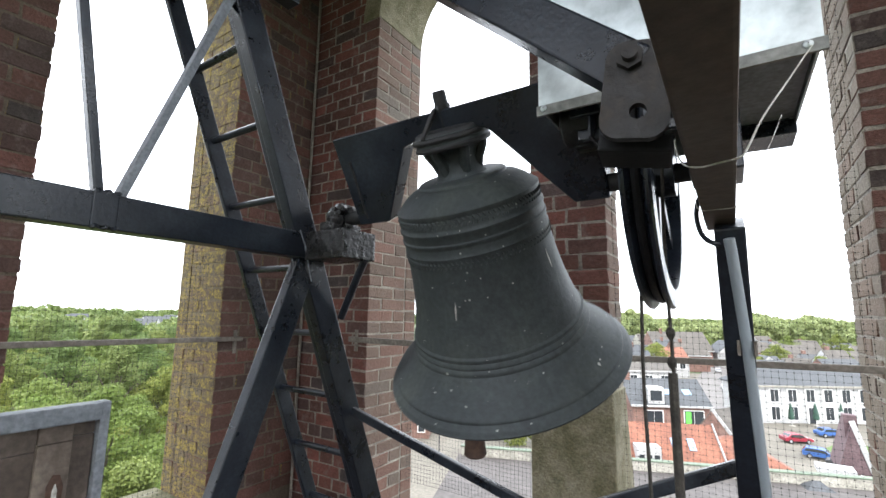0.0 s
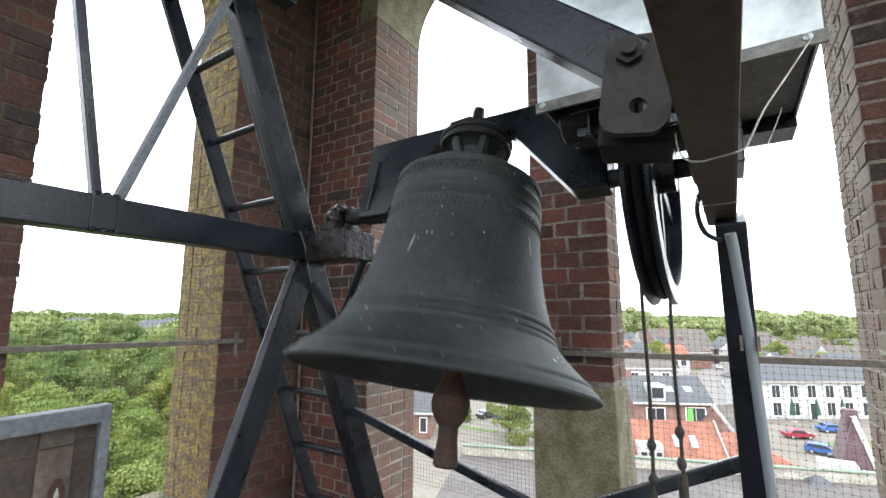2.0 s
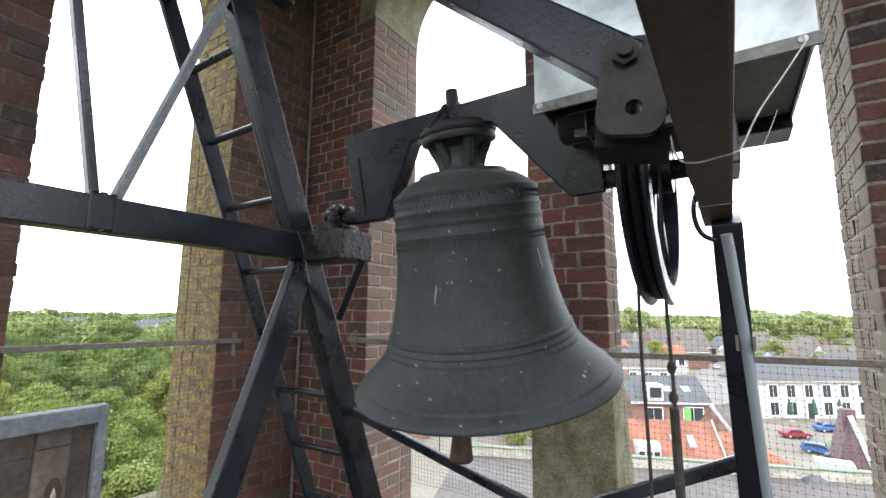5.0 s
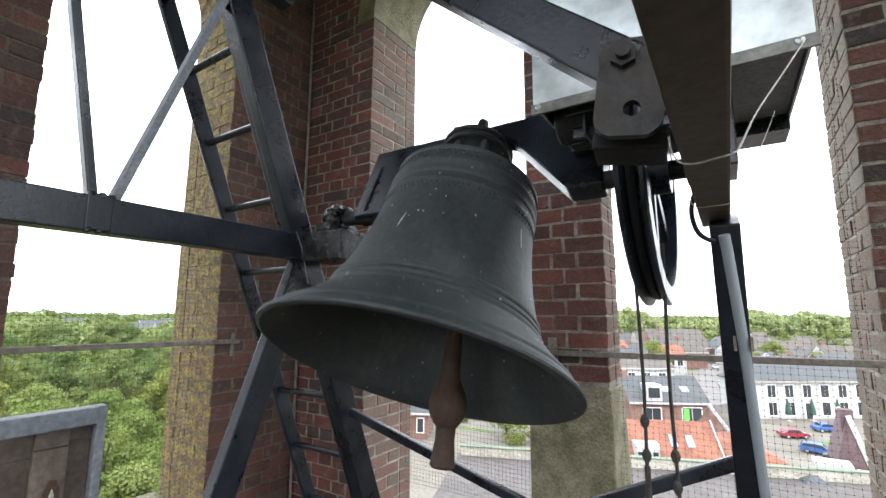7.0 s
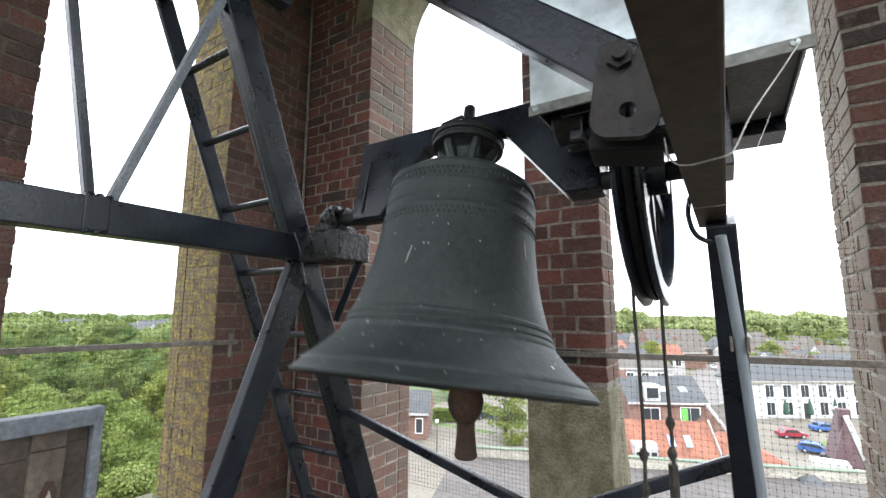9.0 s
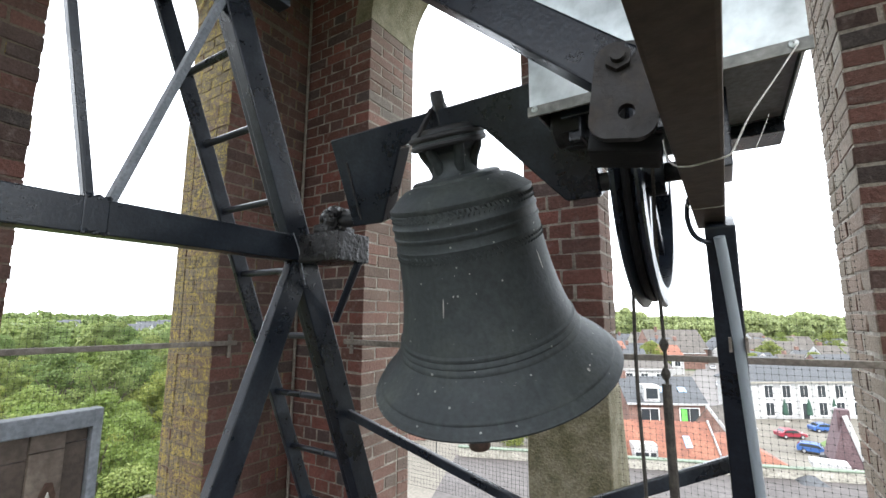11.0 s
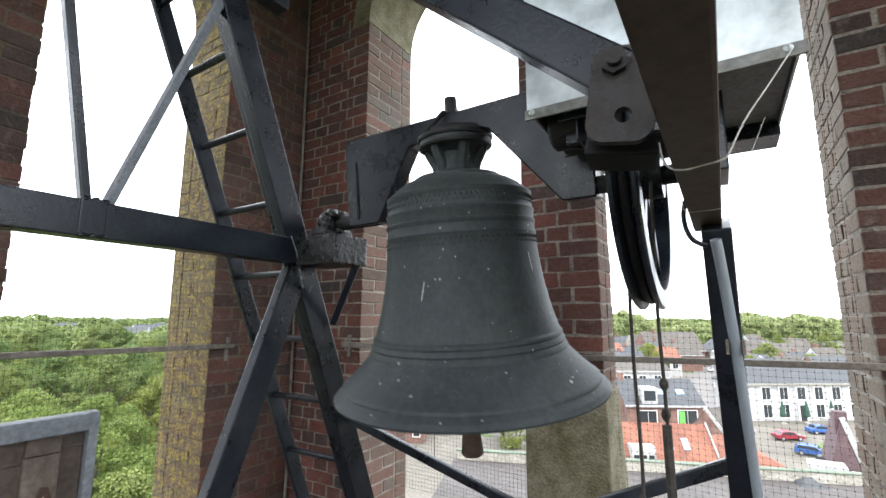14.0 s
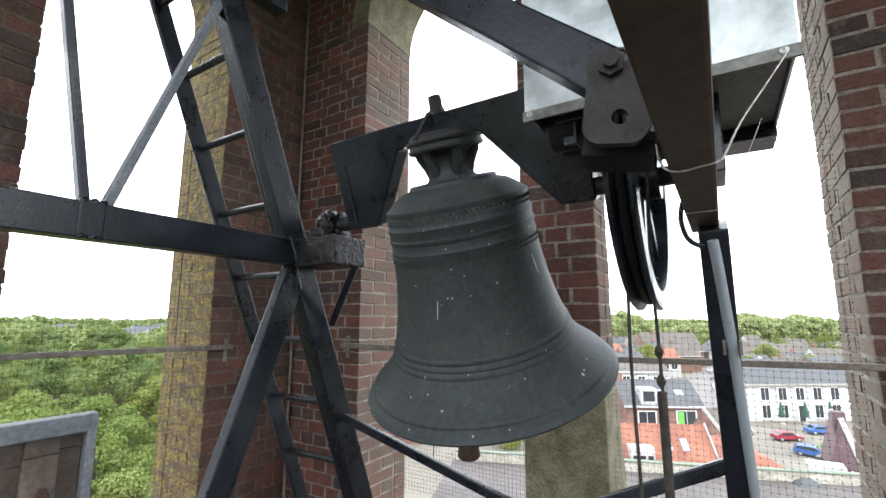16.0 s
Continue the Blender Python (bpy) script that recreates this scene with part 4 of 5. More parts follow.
# the white hall across the square
hall = house("white_hall", "long white rendered hall with a dark grey roof", 1.6, 86.6, G, 34, 29, 7, 5.7, 2.9, M_WHITE, M_GREYTILE,
             [(3.6 + k * 2.85, 3.25, 1.35, 1.85) for k in range(8)] + [(3.6 + k * 2.85, 0.55, 1.35, 1.95) for k in (0, 1, 3, 4, 5, 6, 7)], hip=4.0, trim=M_CREAM)
door = part("door", box((3.6 + 2 * 2.85 - 0.7, -0.1, 0.0), (3.6 + 2 * 2.85 + 0.7, 0.02, 2.65)), M_FRAME, hall)
part("leaf", box((3.6 + 2 * 2.85 - 0.5, -0.13, 0.05), (3.6 + 2 * 2.85 + 0.5, -0.09, 2.4)), M_GLASS, door)


def parasol(x, y):
    th = thing("parasol", "closed dark green parasol on a pole", "parasol", pose(x, y, G + 0.05), "closed parasols")
    part("base", lathe([(0.01, 0.12), (0.4, 0.10), (0.45, 0.0)], 16), M_CREAM, th)
    part("pole", rod([(0, 0, 0), (0, 0, 3.3)], 0.04, 8), M_WHITE, th)
    part("canopy", lathe([(0.02, 3.4), (0.14, 3.0), (0.30, 2.2), (0.42, 1.2), (0.36, 0.95), (0.05, 1.0)], 12), M_PARASOL, th)


ca, sa = math.cos(radians(34)), math.sin(radians(34))
for u in (4.6, 8.4, 12.4):
    parasol(1.6 + u * ca + 1.8 * sa, 86.6 + u * sa - 1.8 * ca)

# houses between the tower and the hall
h2 = house("terraced_house", "brick house with a grey roof, white gutter and skylights", -12.9, 70.3, G, 29, 10.6, 8, 3.6, 3.2, M_HBRICK, M_GREYTILE,
           [(2.9, 0.9, 2.4, 1.9), (8.4, 0.8, 2.6, 2.1)], trim=M_WHITE, skylights=[(5.6, 2.6, 1.1, 1.0), (8.3, 2.6, 1.1, 1.0)], chimneys=[(0.6, 4, 0.8)])
part("blind", box((7.25, -0.095, 1.0), (8.0, -0.087, 2.8)), M_GREEN, h2, "bright green blind")
dm = part("dormer", box((2.2, -0.1, 3.7), (4.4, 2.2, 6.0)), M_WHITE, h2, "white dormer")
part("pane", box((2.5, -0.13, 4.2), (4.1, -0.09, 5.6)), M_GLASS, dm)
house("orange_roofed_house", "low brick house with an orange tiled roof", -10.2, 42.3, G, 25, 9.6, 5.2, 3.3, 3.1, M_HBRICK, M_ORANGE, [(2.5, 1.0, 1.6, 1.6)], eave=0.3, trim=M_CREAM, end_trim=True,
      skylights=[(6.2, 2.2, 0.55, 1.1), (7.6, 2.2, 0.55, 1.1)])
dw = thing("roof_dormer", "white dormer window on the orange roof", "dormer", pose(-6.85, 43.64, G + 3.5, 0, 0, 25))
part("frame", box((-1.0, -0.1, 0.0), (1.0, 1.2, 1.45), 0.02), M_WHITE, dw)
for k in (-0.62, 0.0, 0.62):
    part("pane", box((k - 0.22, -0.13, 0.25), (k + 0.22, -0.09, 0.8)), M_GLASS, dw)
house("hipped_roof_house", "low house with a broad orange hipped roof", -3.9, 45.8, G, 21, 9.0, 8.0, 2.8, 2.4, M_CREAM, M_ORANGE, (), hip=4.2, eave=0.4, trim=M_CREAM)
house("dark_gabled_house", "dark brown gabled house with a steep roof", -0.8, 63.0, G, 62, 5.0, 4.2, 2.3, 2.9, M_HBRICK, M_BROWNTILE, [(2.5, 1, 1.0, 1.2)], end_trim=True)
pg = house("purple_gable_house", "narrow purple brick gable house with small white windows", 7.7, 47.0, G, 90, 3.2, 1.3, 4.8, 3.6, M_PURPLE, M_PURPLE, (), end_trim=True, chimneys=[(0.5, 0.65, 0.4)])
for yy in (0.25, 1.0):
    w = part("window", box((-0.45, yy - 0.2, 3.0), (-0.36, yy + 0.2, 4.6)), M_FRAME, pg)
    part("pane", box((-0.47, yy - 0.12, 3.1), (-0.44, yy + 0.12, 4.5)), M_GLASS, w)
house("slate_roof_annex", "small annex with a slate-blue tiled hip roof", 1.5, 29.6, G, 18, 5.5, 5.5, 5.0, 2.3, M_HBRICK, M_GREYTILE, (), hip=2.6, trim=M_CREAM)
cap = thing("chimney_stack", "brick chimney stack with a white capping slab", "chimney", pose(4.75, 38.2, G))
part("stack", box((-0.5, -0.45, 0.0), (0.5, 0.45, 6.65), 0.03), M_HBRICK, cap)
part("cap", box((-0.95, -0.7, 6.65), (0.95, 0.7, 6.95), 0.03), M_WHITE, cap)
house("corner_house", "small brick house with a slate-grey roof", -40.2, 46.0, G, 28, 7.2, 6.0, 3.3, 2.4, M_HBRICK, M_GREYTILE, [(6.2, 0.9, 0.8, 1.7)], trim=M_WHITE)
house("grey_villa", "grey roofed villa with white eaves", -27.5, 115.0, G, 25, 9.5, 8, 4.8, 2.6, M_CREAM, M_GREYTILE, [(2, 1, 1.1, 1.5), (5, 1, 1.1, 1.5), (2, 3, 1, 1.2), (5, 3, 1, 1.2)], hip=3, trim=M_WHITE)
house("brown_roofed_house", "large house with a steep brown tiled roof", -22.0, 165, G, 30, 18, 13, 5.0, 6.0, M_HBRICK, M_BROWNTILE, [(3, 1.5, 1.6, 1.6), (8, 1.5, 1.6, 1.6)], trim=M_WHITE, chimneys=[(4, 6, 1)])
house("flat_white_house", "white plastered house with a shallow roof", -19.5, 98, G, 28, 10.5, 8, 5.2, 1.6, M_WHITE, M_BROWNTILE, [(2, 3, 1.4, 1.3), (5, 3, 1.4, 1.3), (8, 3, 1.4, 1.3)], trim=M_WHITE)

# the long flat roof at the tower's foot
lowroof = thing("flat_roof_building", "low building with a grey-brown felt roof and cream parapet", "building", pose(-15.8, 26.6, G, 0, 0, 20.5))
part("wall", box((0, -18, 0), (24, 0, 6.7)), M_HBRICK, lowroof)
part("roof", box((0, -18, 6.7), (24, 0, 6.9)), M_FELT, lowroof)
part("parapet", box((0.2, -0.25, 6.9), (24, 0.1, 7.45), 0.02), M_CREAM, lowroof, "cream parapet with a green edge")
part("coping", box((0.15, -0.3, 7.45), (24.05, 0.15, 7.53), 0.02), M_COPING, lowroof, "green metal coping")
part("vent_pipe", rod([(4.9, -0.5, 6.9), (4.9, -0.5, 8.1)], 0.16, 12), M_GALV, lowroof, "galvanised vent pipe")

# scattered roofs of the far town
random.seed(21)
far_roofs = [M_GREYTILE, M_GREYTILE, M_BROWNTILE, M_ORANGE, M_GREYTILE, M_BROWNTILE, M_BROWNTILE]
for k in range(64):
    a = radians(random.uniform(-16, 13))
    dist = random.uniform(118, 225)
    x, y = dist * math.sin(a), dist * math.cos(a)
    if -15 < x < 2.5:
        x += 17 if k % 2 else -16
    if dist < 150 and random.random() < 0.35:
        dist *= 1.3
        x, y = x * 1.3, y * 1.3
    w = random.uniform(5, 9.5)
    wm = random.choice([M_HBRICK, M_WHITE, M_CREAM, M_WHITE])
    house("town_house", "two-storey town house with a tiled roof in the distance", x, y, G, random.choice([25, 34, 115, 30]), w, random.uniform(7, 9), random.uniform(3.2, 5.6), random.uniform(2.6, 4.2), wm, random.choice(far_roofs),
          [(w * f, 2.4, 1.5, 1.4) for f in (0.22, 0.5, 0.78)], trim=M_WHITE, chimneys=[(w * 0.3, 4, 0.8)] if k % 2 == 0 else ())["group"] = "far town houses"
for k in range(9):
    a = radians(random.uniform(-75, -52))
    dist = random.uniform(220, 420)
    w = random.uniform(8, 14)
    house("town_house", "white gabled house among the trees", dist * math.sin(a), dist * math.cos(a), G, random.uniform(0, 90), w, 8, 8.0, 3.4, M_WHITE, M_GREYTILE, [(w * f, 3.4, 1.4, 1.4) for f in (0.25, 0.7)])["group"] = "houses among trees"


def car(x, y, yaw, paint, label, estate=False):
    th = thing("car", label, "car", pose(x, y, G + 0.05, 0, 0, yaw) @ Matrix.Scale(0.82, 4), "parked cars")
    rear = 1.95 if estate else 1.45
    prof = [(-2.1, 0.35), (2.1, 0.35), (2.14, 0.62), (2.0, 0.78), (1.05, 0.92), (0.45, 1.38), (-0.2, 1.46), (-rear + 0.25, 1.42), (-rear - 0.15, 1.0), (-2.12, 0.92)]
    part("body", prism(prof, 1.72, "xz", 0.05), paint, th)
    for s in (-1, 1):
        part("window", prism([(0.92, 0.95), (0.42, 1.31), (-0.2, 1.38), (-rear + 0.35, 1.34), (-rear + 0.1, 0.98)], 0.02, "xz"), M_GLASS, th, m=pose(0, s * 0.868, 0))
    part("windscreen", bar((1.04, 0, 0.94), (0.50, 0, 1.36), 1.45, 0.03, (0, 1, 0), 0.005), M_GLASS, th)
    part("rear_window", bar((-rear - 0.14, 0, 1.03), (-rear + 0.22, 0, 1.38), 1.4, 0.03, (0, 1, 0), 0.005), M_GLASS, th)
    for wx in (-1.3, 1.3):
        for s in (-1, 1):
            w = part("wheel", lathe([(0.2, -0.1), (0.31, -0.1), (0.33, -0.07), (0.33, 0.07), (0.31, 0.1), (0.2, 0.1)], 20), M_TYRE, th, m=pose(wx, s * 0.78, 0.33, 90, 0, 0))
            part("rim", lathe([(0.01, -0.105), (0.2, -0.1), (0.2, 0.1), (0.01, 0.105)], 14), M_RIM, w)
    for s in (-0.6, 0.6):
        part("headlight", box((2.06, s - 0.18, 0.62), (2.15, s + 0.18, 0.75), 0.02), M_LAMP, th)
    return th


P_RED, P_BLUE, P_DARK, P_SILVER = car_paint("red_car_paint", (0.22, 0.012, 0.03)), car_paint("blue_car_paint", (0.03, 0.095, 0.29)), car_paint("dark_car_paint", (0.03, 0.032, 0.036)), car_paint("silver_car_paint", (0.45, 0.46, 0.47))
car(5.9, 76.6, 28, P_RED, "dark red hatchback parked on the square")
car(10.2, 83.0, 25, P_BLUE, "bright blue car parked on the square")
car(7.6, 69.6, -10, P_BLUE, "blue estate car parked on the square", True)
car(9.3, 66.6, -12, P_DARK, "dark car parked beside the estate car")
car(-30.9, 65.2, 70, P_BLUE, "bright blue car at the roadside")
car(-33.4, 64.0, 72, P_DARK, "dark grey car at the roadside")
car(-4.8, 158, 95, P_SILVER, "silver car out in the street")
car(-2.6, 121, 95, P_SILVER, "silver car parked in the street")
for dx in (0.0, 0.9):
    b = thing("wheelie_bin", "dark green wheeled bin", "bin", pose(-28.4 + dx, 66.0 + 0.3 * dx, G + 0.05), "wheelie bins")
    part("body", prism([(-0.28, 0.0), (0.28, 0.0), (0.34, 1.0), (-0.34, 1.0)], 0.6, "xz", 0.02), M_PARASOL, b)
    part("lid", box((-0.36, -0.34, 1.0), (0.36, 0.34, 1.08), 0.02), M_PARASOL, b)
sl = thing("street_lamp", "dark slim street lamp on the square", "street lamp", pose(-29.2, 44.7, G + 0.05))
part("pole", rod([(0, 0, 0), (0, 0, 3.6)], 0.06, 8, 0.04), M_STEEL, sl)
part("head", lathe([(0.02, 4.0), (0.22, 3.9), (0.16, 3.6), (0.05, 3.55)], 10), M_LAMP, sl)

# ---------------------------------------------------------------- trees and woods
def leaf_mat(name, a, b, c):
    m = mat(name, b, 0.6, 0, 0.3)
    n, l, bs = nodes_of(m)
    g = n.new("ShaderNodeNewGeometry")
    oi = n.new("ShaderNodeObjectInfo")
    col = ramp(n, l, g.outputs["Random Per Island"], [(0.0, a), (0.5, b), (1.0, c)])
    col = mix(n, l, 1.0, col, ramp(n, l, oi.outputs["Random"], [(0.0, (0.75, 0.85, 0.7)), (0.5, (1.0, 1.0, 1.0)), (1.0, (1.25, 1.1, 0.9))]), "MULTIPLY")
    l.new(col, bs.inputs["Base Color"])
    tr = n.new("ShaderNodeBsdfTranslucent")
    l.new(col, tr.inputs["Color"])
    mx = n.new("ShaderNodeMixShader")
    mx.inputs[0].default_value = 0.35
    l.new(bs.outputs[0], mx.inputs[1])
    l.new(tr.outputs[0], mx.inputs[2])
    l.new(mx.outputs[0], n["Material Output"].inputs["Surface"])
    return m


M_LEAF = leaf_mat("tree_leaves", (0.115, 0.15, 0.038), (0.155, 0.195, 0.052), (0.205, 0.24, 0.072))
M_LEAFD = leaf_mat("dark_leaves", (0.085, 0.125, 0.04), (0.12, 0.165, 0.055), (0.165, 0.205, 0.075))
# the hill woods' leaves are paler: distance haze put into their colour
M_HAZYWOODS = leaf_mat("hazy_wood_leaves", (0.19, 0.22, 0.105), (0.25, 0.28, 0.13), (0.33, 0.345, 0.165))
M_BARK = worn("bark", (0.05, 0.04, 0.03), (0.085, 0.07, 0.055), (0.12, 0.10, 0.08), 3, (0.9, 0.95), grain=20)


def leaf_mesh(name, lumps, per, size, material, seed):
    """Leaves scattered over the outside of many lumps (x, y, z, r)."""
    rng = np.random.default_rng(seed)
    lumps = np.asarray(lumps)
    idx = np.repeat(np.arange(len(lumps)), per)
    d = rng.normal(size=(len(idx), 3))
    d /= np.linalg.norm(d, axis=1)[:, None]
    d[:, 2] = np.where(rng.random(len(d)) < 0.7, np.abs(d[:, 2]), d[:, 2])
    c = lumps[idx, :3] + d * (lumps[idx, 3] * rng.uniform(0.7, 1.08, len(idx)))[:, None] * [1, 1, 0.8]
    nrm = d + rng.normal(size=d.shape) * 0.55
    nrm /= np.linalg.norm(nrm, axis=1)[:, None]
    t = np.cross(nrm, rng.normal(size=d.shape))
    t /= np.linalg.norm(t, axis=1)[:, None]
    b = np.cross(nrm, t)
    s = (size * rng.uniform(0.6, 1.4, len(idx)))[:, None]
    quad = np.stack([c + t * s, c + b * s * 0.6 + nrm * s * 0.15, c - t * s, c - b * s * 0.6 + nrm * s * 0.15], 1).reshape(-1, 3)
    me = bpy.data.meshes.new(name)
    me.from_pydata(quad.tolist(), [], np.arange(len(quad)).reshape(-1, 4).tolist())
    me.materials.append(material)
    return me


def tree_kind(seed, height, spread, material, size):
    rnd = random.Random(seed)
    t = thing("tree", "broadleaved tree in full summer leaf", "tree", pose(0, 0, -200 - seed), "trees below the tower")
    part("trunk", rod([(0, 0, 0), (0.1, 0.05, height * 0.25), (0.0, 0.15, height * 0.5), (0.1, 0.0, height * 0.8)], height * 0.028, 9, height * 0.008, 0.15), M_BARK, t)
    lumps = []
    for k in range(6):
        a = k * 1.05 + rnd.random()
        e = (math.cos(a) * spread * 0.6, math.sin(a) * spread * 0.6, height * rnd.uniform(0.55, 0.8))
        part("limb", rod([(0, 0, height * rnd.uniform(0.22, 0.45)), (e[0] * 0.5, e[1] * 0.5, e[2] * 0.75), e], height * 0.011, 6, height * 0.004), M_BARK, t)
    for k in range(75):
        a, u = rnd.random() * math.tau, rnd.random() ** 0.5
        z = rnd.uniform(0.22, 1.0)
        prof = math.sin(min(1, (1.05 - z) * 1.5) * math.pi / 2) * (0.55 + 0.45 * min(1, z * 2.2))
        r = spread * u * prof
        lumps.append((r * math.cos(a), r * math.sin(a), height * z * rnd.uniform(0.92, 1.0), spread * rnd.uniform(0.13, 0.3)))
    ob = new("crown", leaf_mesh("crown", lumps, 190, size * 0.68, material, seed))
    ob.parent = t
    return t


kinds = [tree_kind(1, 10.5, 4.2, M_LEAF, 0.17), tree_kind(2, 9.0, 4.6, M_LEAF, 0.18), tree_kind(3, 12.0, 4.0, M_LEAFD, 0.18), tree_kind(4, 7.0, 3.4, M_LEAF, 0.15)]
random.seed(8)
spots = []
for k in range(900):
    a = radians(random.uniform(-81, -49))
    dist = random.uniform(26, 135)
    x, y = dist * math.sin(a), dist * math.cos(a)
    if y > 40 and x > -42:
        continue
    gap = 3.6 + dist * 0.02
    if all((x - p) ** 2 + (y - q) ** 2 > gap * gap for p, q in spots):
        spots.append((x, y))
used = set()
for x, y in spots:
    dist = math.hypot(x, y)
    k = random.choice([0, 1, 2, 3] if dist > 60 else [0, 1, 3, 3])
    m = pose(x, y, G, 0, 0, random.uniform(0, 360))
    if k in used:
        copy_thing(kinds[k], m)
    else:
        used.add(k)
        kinds[k].matrix_world = m
# taller dark trees standing over the near wood
for bearing, dist, grow in ((-74.6, 128, 1.22), (-73.6, 134, 1.28), (-72.8, 126, 1.2), (-69.6, 132, 1.28), (-68.8, 128, 1.25), (-68.0, 136, 1.3), (-67.2, 130, 1.18)):
    a = radians(bearing)
    copy_thing(kinds[2], pose(dist * math.sin(a), dist * math.cos(a), G, 0, 0, bearing * 50) @ Matrix.Scale(grow * 0.9, 4))
# garden and street trees of the town
for x, y, k in ((-21, 143, 3), (-16, 190, 3), (12, 210, 3), (22, 225, 1), (36, 250, 3), (-2, 235, 3), (30, 190, 3), (-30, 200, 1), (4, 128, 3), (9, 150, 1), (17, 140, 3), (-18, 132, 1), (-13, 160, 3), (14, 178, 0), (25, 165, 3), (3, 205, 1), (-22, 185, 0), (20, 200, 3), (-11, 215, 1), (31, 215, 0), (-44, 150, 0), (-46, 75, 3), (-50, 88, 1), (-25.5, 55.5, 3)):
    if math.hypot(x, y) > 60:
        copy_thing(kinds[k], pose(x, y, G, 0, 0, x * 37))
h = thing("hedge", "clipped green hedge beside the square", "hedge", pose(-38.0, 57.5, G, 0, 0, 35))
ob = new("leaves", leaf_mesh("hedge_leaves", [(i * 0.35, j * 0.4, 0.35 + z * 0.45, 0.38) for i in range(14) for j in range(3) for z in range(4)], 45, 0.11, M_LEAF, 77))
ob.parent = h
sh = thing("shrub", "loose green shrub at the edge of the paving", "shrub", pose(-24.3, 52.5, G, 0, 0, 40))
ob = new("leaves", leaf_mesh("shrub_leaves", [(random.uniform(0, 7), random.uniform(-0.6, 0.6), random.uniform(0.2, 1.3), 0.5) for i in range(60)], 50, 0.12, M_LEAF, 78))
ob.parent = sh


def woods(name, a0, a1, d0, d1, n, top, size, per, material, seed, r=(2.2, 4.2)):
    rnd = random.Random(seed)
    lumps = []
    for k in range(n):
        a, dist = radians(rnd.uniform(a0, a1)), rnd.uniform(d0, d1)
        hump = top * rnd.uniform(0.75, 1.1) * (0.92 + 0.12 * math.sin(a * 23) + 0.08 * math.sin(a * 61))
        for j in range(3):
            rr = rnd.uniform(*r)
            lumps.append((dist * math.sin(a) + rnd.uniform(-3, 3), dist * math.cos(a) + rnd.uniform(-3, 3), G + hump * (1 - j * 0.3) - rr * 0.7, rr))
    ob = new(name, leaf_mesh(name, lumps, per, size, material, seed))
    return tagged(ob, "dense belt of green woodland on the horizon", "woods", "", "stuff")


woods("woods_hill", -22, 26, 238, 400, 560, 15.8, 0.72, 210, M_HAZYWOODS, 31, (1.8, 4.4))
woods("woods_west", -84, -46, 140, 330, 420, 12.0, 0.75, 80, M_LEAFD, 32)
woods("woods_far", -90, 30, 500, 1500, 500, 14.5, 2.6, 60, M_LEAFD, 33, (5, 11))

# ---------------------------------------------------------------- brickwork, piece by piece
COURSE, JOINT = 0.067, 0.011


def brick_mesh(seed, material):
    rnd = random.Random(seed)
    bm = box((-0.5, -0.5, -0.5), (0.5, 0.5, 0.5))
    bmesh.ops.bevel(bm, geom=bm.edges[:], offset=0.03, segments=1, affect="EDGES")
    for v in bm.verts:
        v.co += Vector((rnd.uniform(-1, 1) * 0.018, rnd.uniform(-1, 1) * 0.012, rnd.uniform(-1, 1) * 0.08))
    return mesh_of("brick", bm, material)


def lengths(total, first, unit):
    out, left = [first], total - first
    while left > 1e-6:
        u = min(unit, left)
        if left - u < 0.05:
            u = left
        out.append(u)
        left -= u
    return out


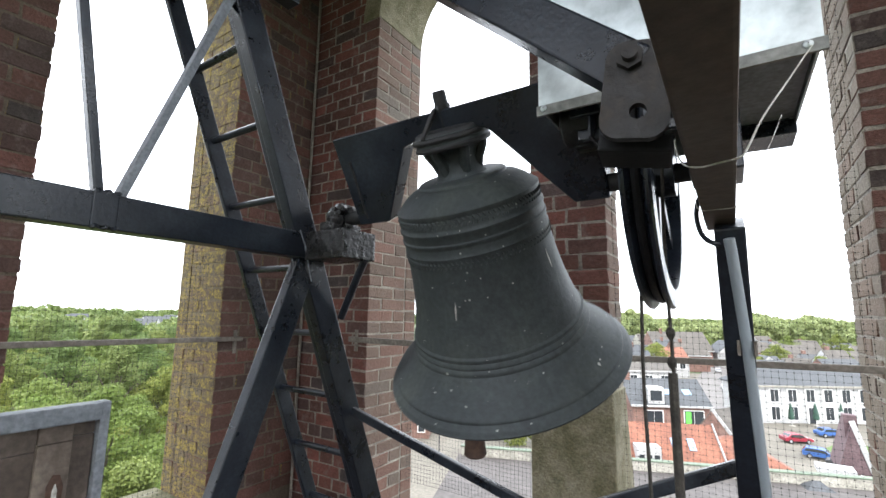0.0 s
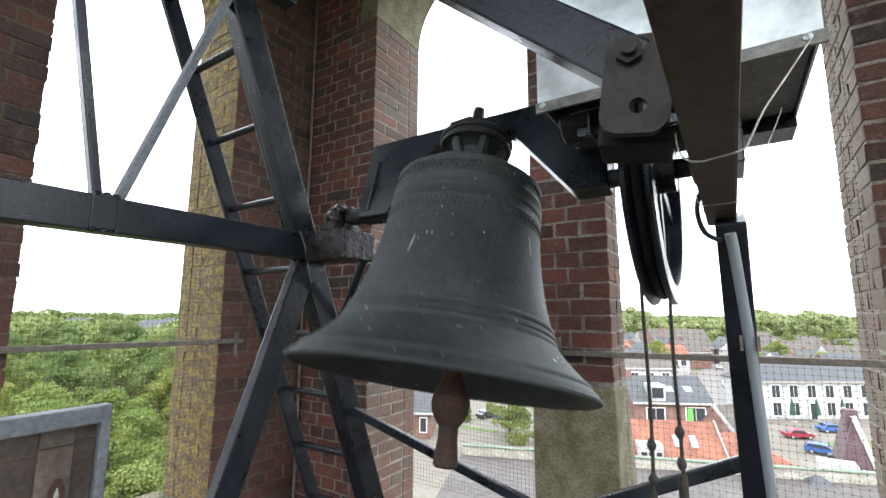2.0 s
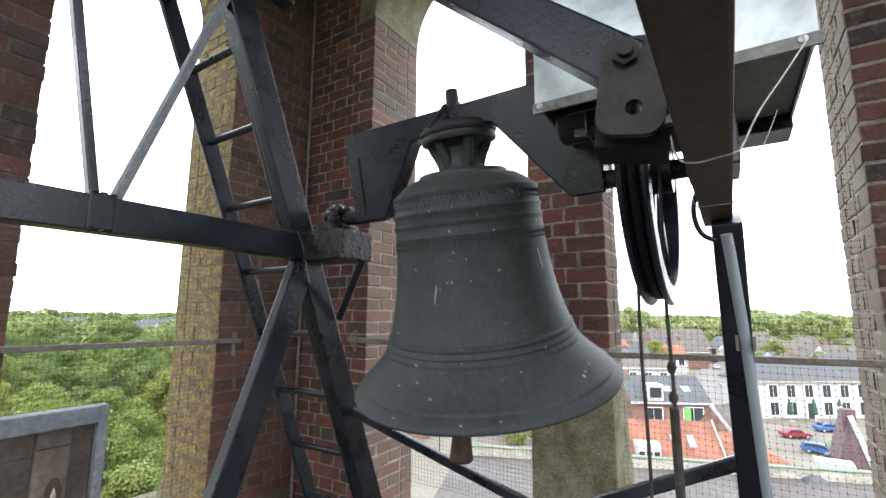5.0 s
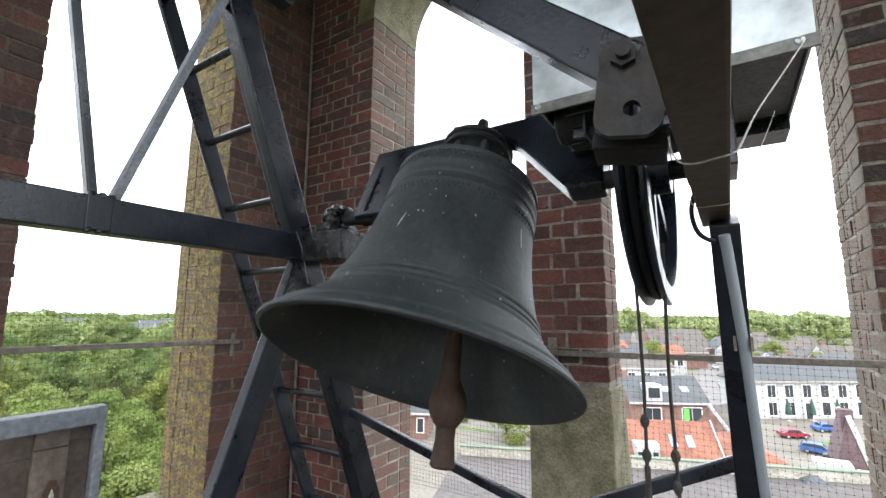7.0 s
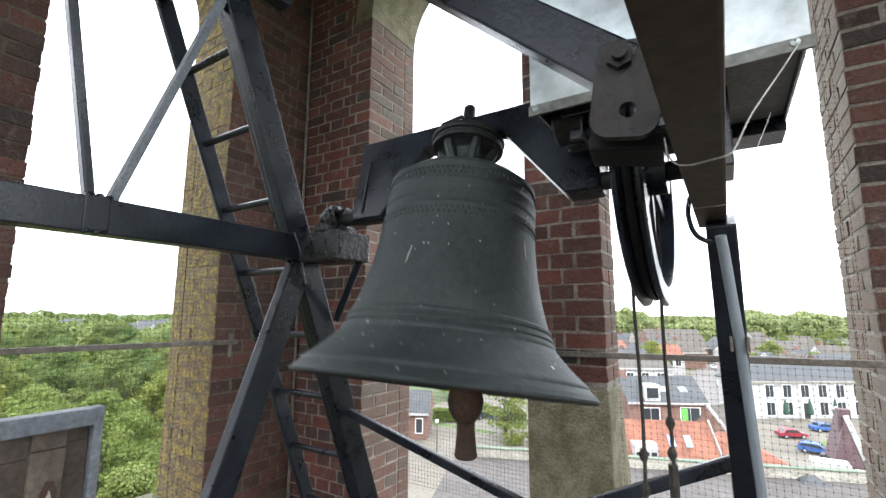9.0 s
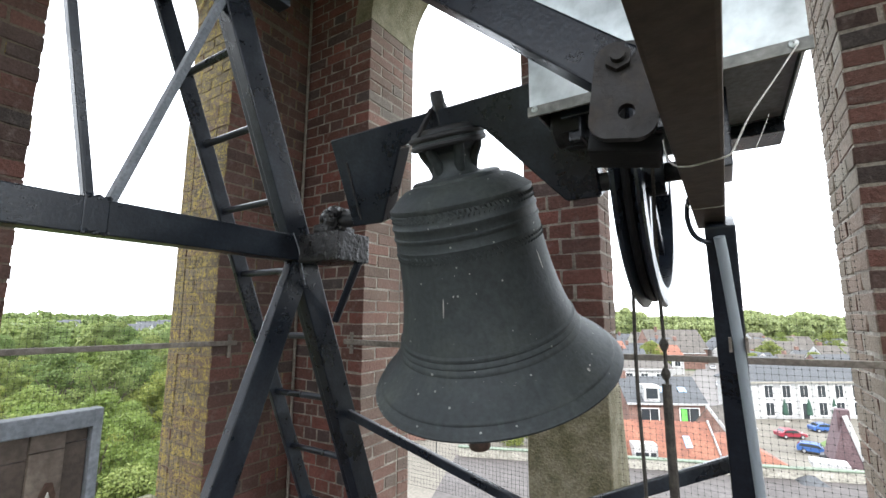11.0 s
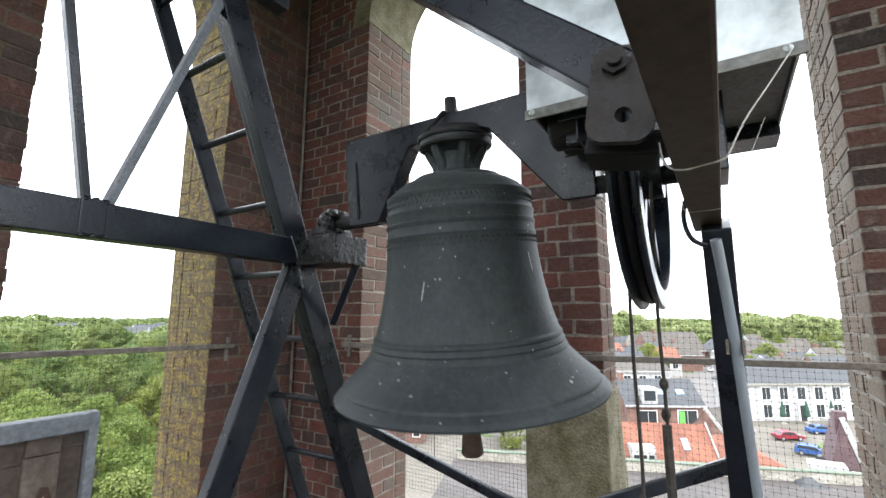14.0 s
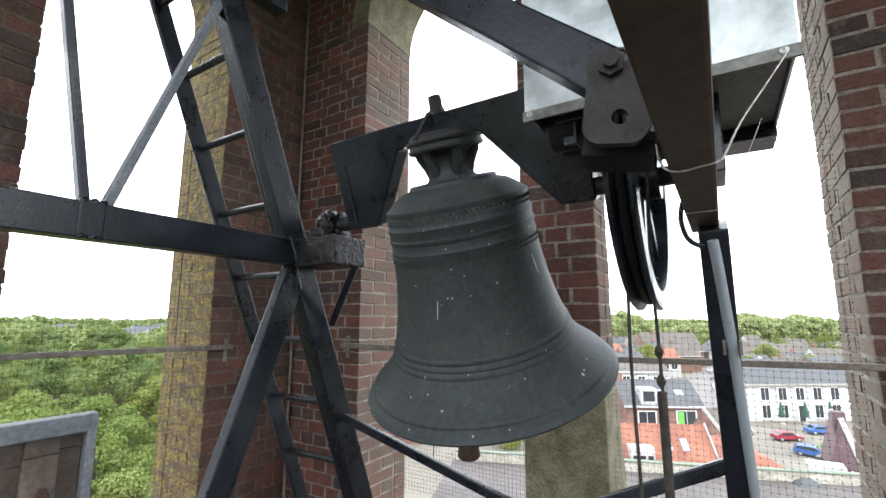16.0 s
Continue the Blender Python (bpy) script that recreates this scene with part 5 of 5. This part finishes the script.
class Bricks:
    def __init__(self, wall, material, seed):
        self.wall, self.material, self.rnd = wall, material, random.Random(seed)
        self.kinds = [brick_mesh(seed * 10 + k, material) for k in range(6)]
        self.count, self.verts, self.faces = 0, [], []

    def lay(self, centre, along_dir, dims, single):
        """One brick; dims along, across, up."""
        r = self.rnd
        a = Vector(along_dir)
        c = Vector((0, 0, 1)).cross(a)
        m = Matrix((a, c, Vector((0, 0, 1)))).transposed().to_4x4()
        m.translation = Vector(centre) + Vector((r.uniform(-1, 1), r.uniform(-1, 1), r.uniform(-0.6, 0.6))) * 0.0011
        m = m @ pose(0, 0, 0, r.uniform(-0.3, 0.3), r.uniform(-0.6, 0.6), r.uniform(-0.3, 0.3)) @ Matrix.Diagonal((*[d - JOINT if i != 1 else d for i, d in enumerate(dims)], 1))
        me = r.choice(self.kinds)
        if single and self.count < 300:
            ob = new("brick", me)
            ob.parent = self.wall
            ob.matrix_local = m
            self.count += 1
        else:
            k = len(self.verts)
            self.verts += [tuple(m @ v.co) for v in me.vertices]
            self.faces += [tuple(k + i for i in p.vertices) for p in me.polygons]

    def pier(self, corner, a, la, b, lb, z0, z1, near=(1.3, 2.6), flip=False):
        """Cross bond on the face that runs from corner along a and on the reveal that runs along b."""
        a, b, corner = Vector((*a, 0)), Vector((*b, 0)), Vector((*corner, 0))
        proud = 0.0034
        n = int((z1 - z0) / COURSE)
        for i in range(n):
            z = z0 + (i + 0.5) * COURSE
            head = (i + flip) % 2
            single = near[0] < z < near[1]
            depth0 = 0.215 if head else 0.105
            at = -proud
            for j, ln in enumerate(lengths(la, 0.11 if head else 0.165, 0.11 if head else 0.22)):
                d = depth0 if j == 0 else 0.10
                # the corner brick runs out to the arris, the others end in half a joint
                lo, hi = at + (0 if j == 0 else JOINT / 2), at + ln + (proud if j == 0 else 0) - JOINT / 2
                c = corner + a * (lo + hi) / 2 + b * (d / 2 - proud) + Vector((0, 0, z))
                self.lay(c, a, (hi - lo + JOINT, d, COURSE), single)
                at += ln + proud * (j == 0)
            if lb > depth0 + 0.03:
                at = depth0 - proud + JOINT / 2
                for ln in lengths(lb - depth0, min(0.11 if head else 0.22, lb - depth0), 0.11 if head else 0.22):
                    c = corner + b * (at + ln / 2) + a * (0.05 - proud) + Vector((0, 0, z))
                    self.lay(c, b, (ln, 0.10, COURSE), single)
                    at += ln

    def face(self, start, a, la, inward, z0, z1, near=(9, 9), flip=False):
        self.pier(start, a, la, inward, 0.0, z0, z1, near, flip)

    def arch(self, axis, c, r, w0, w1):
        """Soffit bricks laid round the arch."""
        n = int(math.pi * r / COURSE)
        for k in range(n):
            t = (k + 0.5) * math.pi / n
            w, j = w0, 0
            while w < w1 - 0.02:
                ln = min(0.105 if (k + j) % 2 else 0.215, w1 - w)
                u, z = c - (r + 0.042) * math.cos(t), SPRING + (r + 0.042) * math.sin(t)
                me = self.rnd.choice(self.kinds)
                rot = Matrix.Rotation(t - math.pi / 2, 4, "Y") if axis == "x" else Matrix.Rotation(math.pi / 2, 4, "Z") @ Matrix.Rotation(t - math.pi / 2, 4, "Y")
                pos = (u, w + ln / 2, z) if axis == "x" else (w + ln / 2, u, z)
                m = Matrix.Translation(pos) @ rot @ Matrix.Diagonal((0.058, ln - JOINT, 0.10, 1))
                q = len(self.verts)
                self.verts += [tuple(m @ v.co) for v in me.vertices]
                self.faces += [tuple(q + i for i in p.vertices) for p in me.polygons]
                w += ln
                j += 1

    def done(self):
        me = bpy.data.meshes.new("brickwork")
        me.from_pydata(self.verts, [], self.faces)
        me.materials.append(self.material)
        ob = new("brickwork", me)
        ob.parent = self.wall
        ob["kind"] = "stuff"


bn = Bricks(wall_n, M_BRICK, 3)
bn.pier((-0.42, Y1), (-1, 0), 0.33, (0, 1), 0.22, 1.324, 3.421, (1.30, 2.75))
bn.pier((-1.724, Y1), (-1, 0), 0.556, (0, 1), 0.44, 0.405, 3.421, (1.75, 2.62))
bn.face((-1.724, Y1), (-1, 0), 0.556, (0, 1), 3.42, 4.58)
bn.done()
bp = Bricks(wall_n, M_DAYLIT, 6)
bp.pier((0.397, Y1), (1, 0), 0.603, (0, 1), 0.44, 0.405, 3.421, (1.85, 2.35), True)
bp.done()


def arch_lining(c, r, w0, w1, thick=0.13):
    """Rendered ring round an arch."""
    bm = bmesh.new()
    rows = []
    for k in range(29):
        t = k * math.pi / 28
        rows.append([bm.verts.new((c - q * math.cos(t), w, SPRING + 0.002 + q * math.sin(t))) for q, w in ((r - 0.006, w0 - 0.008), (r - 0.006, w1), (r + thick, w1), (r + thick, w0 - 0.008))])
    for a, b in zip(rows, rows[1:]):
        for i in range(4):
            bm.faces.new([a[i], a[(i + 1) % 4], b[(i + 1) % 4], b[i]])
    bm.faces.new(rows[0])
    bm.faces.new(rows[-1][::-1])
    part("arch_lining", bm, M_PLASTER, wall_n, "rough olive-tan render round the arch", smooth=True)


arch_lining(-1.237, 0.487, Y1, Y1 + T - 0.004)
arch_lining(-0.0115, 0.4085, Y1, Y1 + T - 0.004)
bw = Bricks(wall_w, M_LICHEN, 4)
bw.pier((X0, 1.352), (0, 1), 0.534, (-1, 0), 0.44, 0.58, 3.421, (0.95, 2.4))
bw.pier((X0, 0.53), (0, -1), 0.44, (-1, 0), 0.44, 0.58, 3.421, (1.75, 2.6), True)
bw.face((X0, 1.352), (0, 1), 0.534, (-1, 0), 3.42, 4.58)
bw.arch("y", 0.945, 0.415, X0 - T, X0)
bw.done()

# ---------------------------------------------------------------- what moves
def swing(t):
    """The bell's lean in degrees: a dying pendulum whose beat quickens a little."""
    u = t / SECONDS
    reach = 35.185 - 8.220 * u - 12.844 * u * u + 7.178 * u ** 3
    return reach * math.cos(3.7563 + 3.87286 * t + 0.0028803 * t * t - 0.000061046 * t ** 3) - 1.0


def motions():
    times = [k * 0.1 for k in range(161)]
    walk(bell, [(t, pose(BELL_X, AX_Y, AX_Z, -swing(t), 0, 0)) for t in times])
    walk(clapper, [(t, pose(0, 0, 0.065, -0.37 * (swing(t + 0.12) + 0.3) + swing(t), 0, 0)) for t in times])
    for rope, way in ((rope_a, 1), (rope_b, -1)):
        x, y, z = rope.location
        walk(rope, [(t, pose(x, y, z + way * 0.24 * radians(swing(t)))) for t in times])


motions()
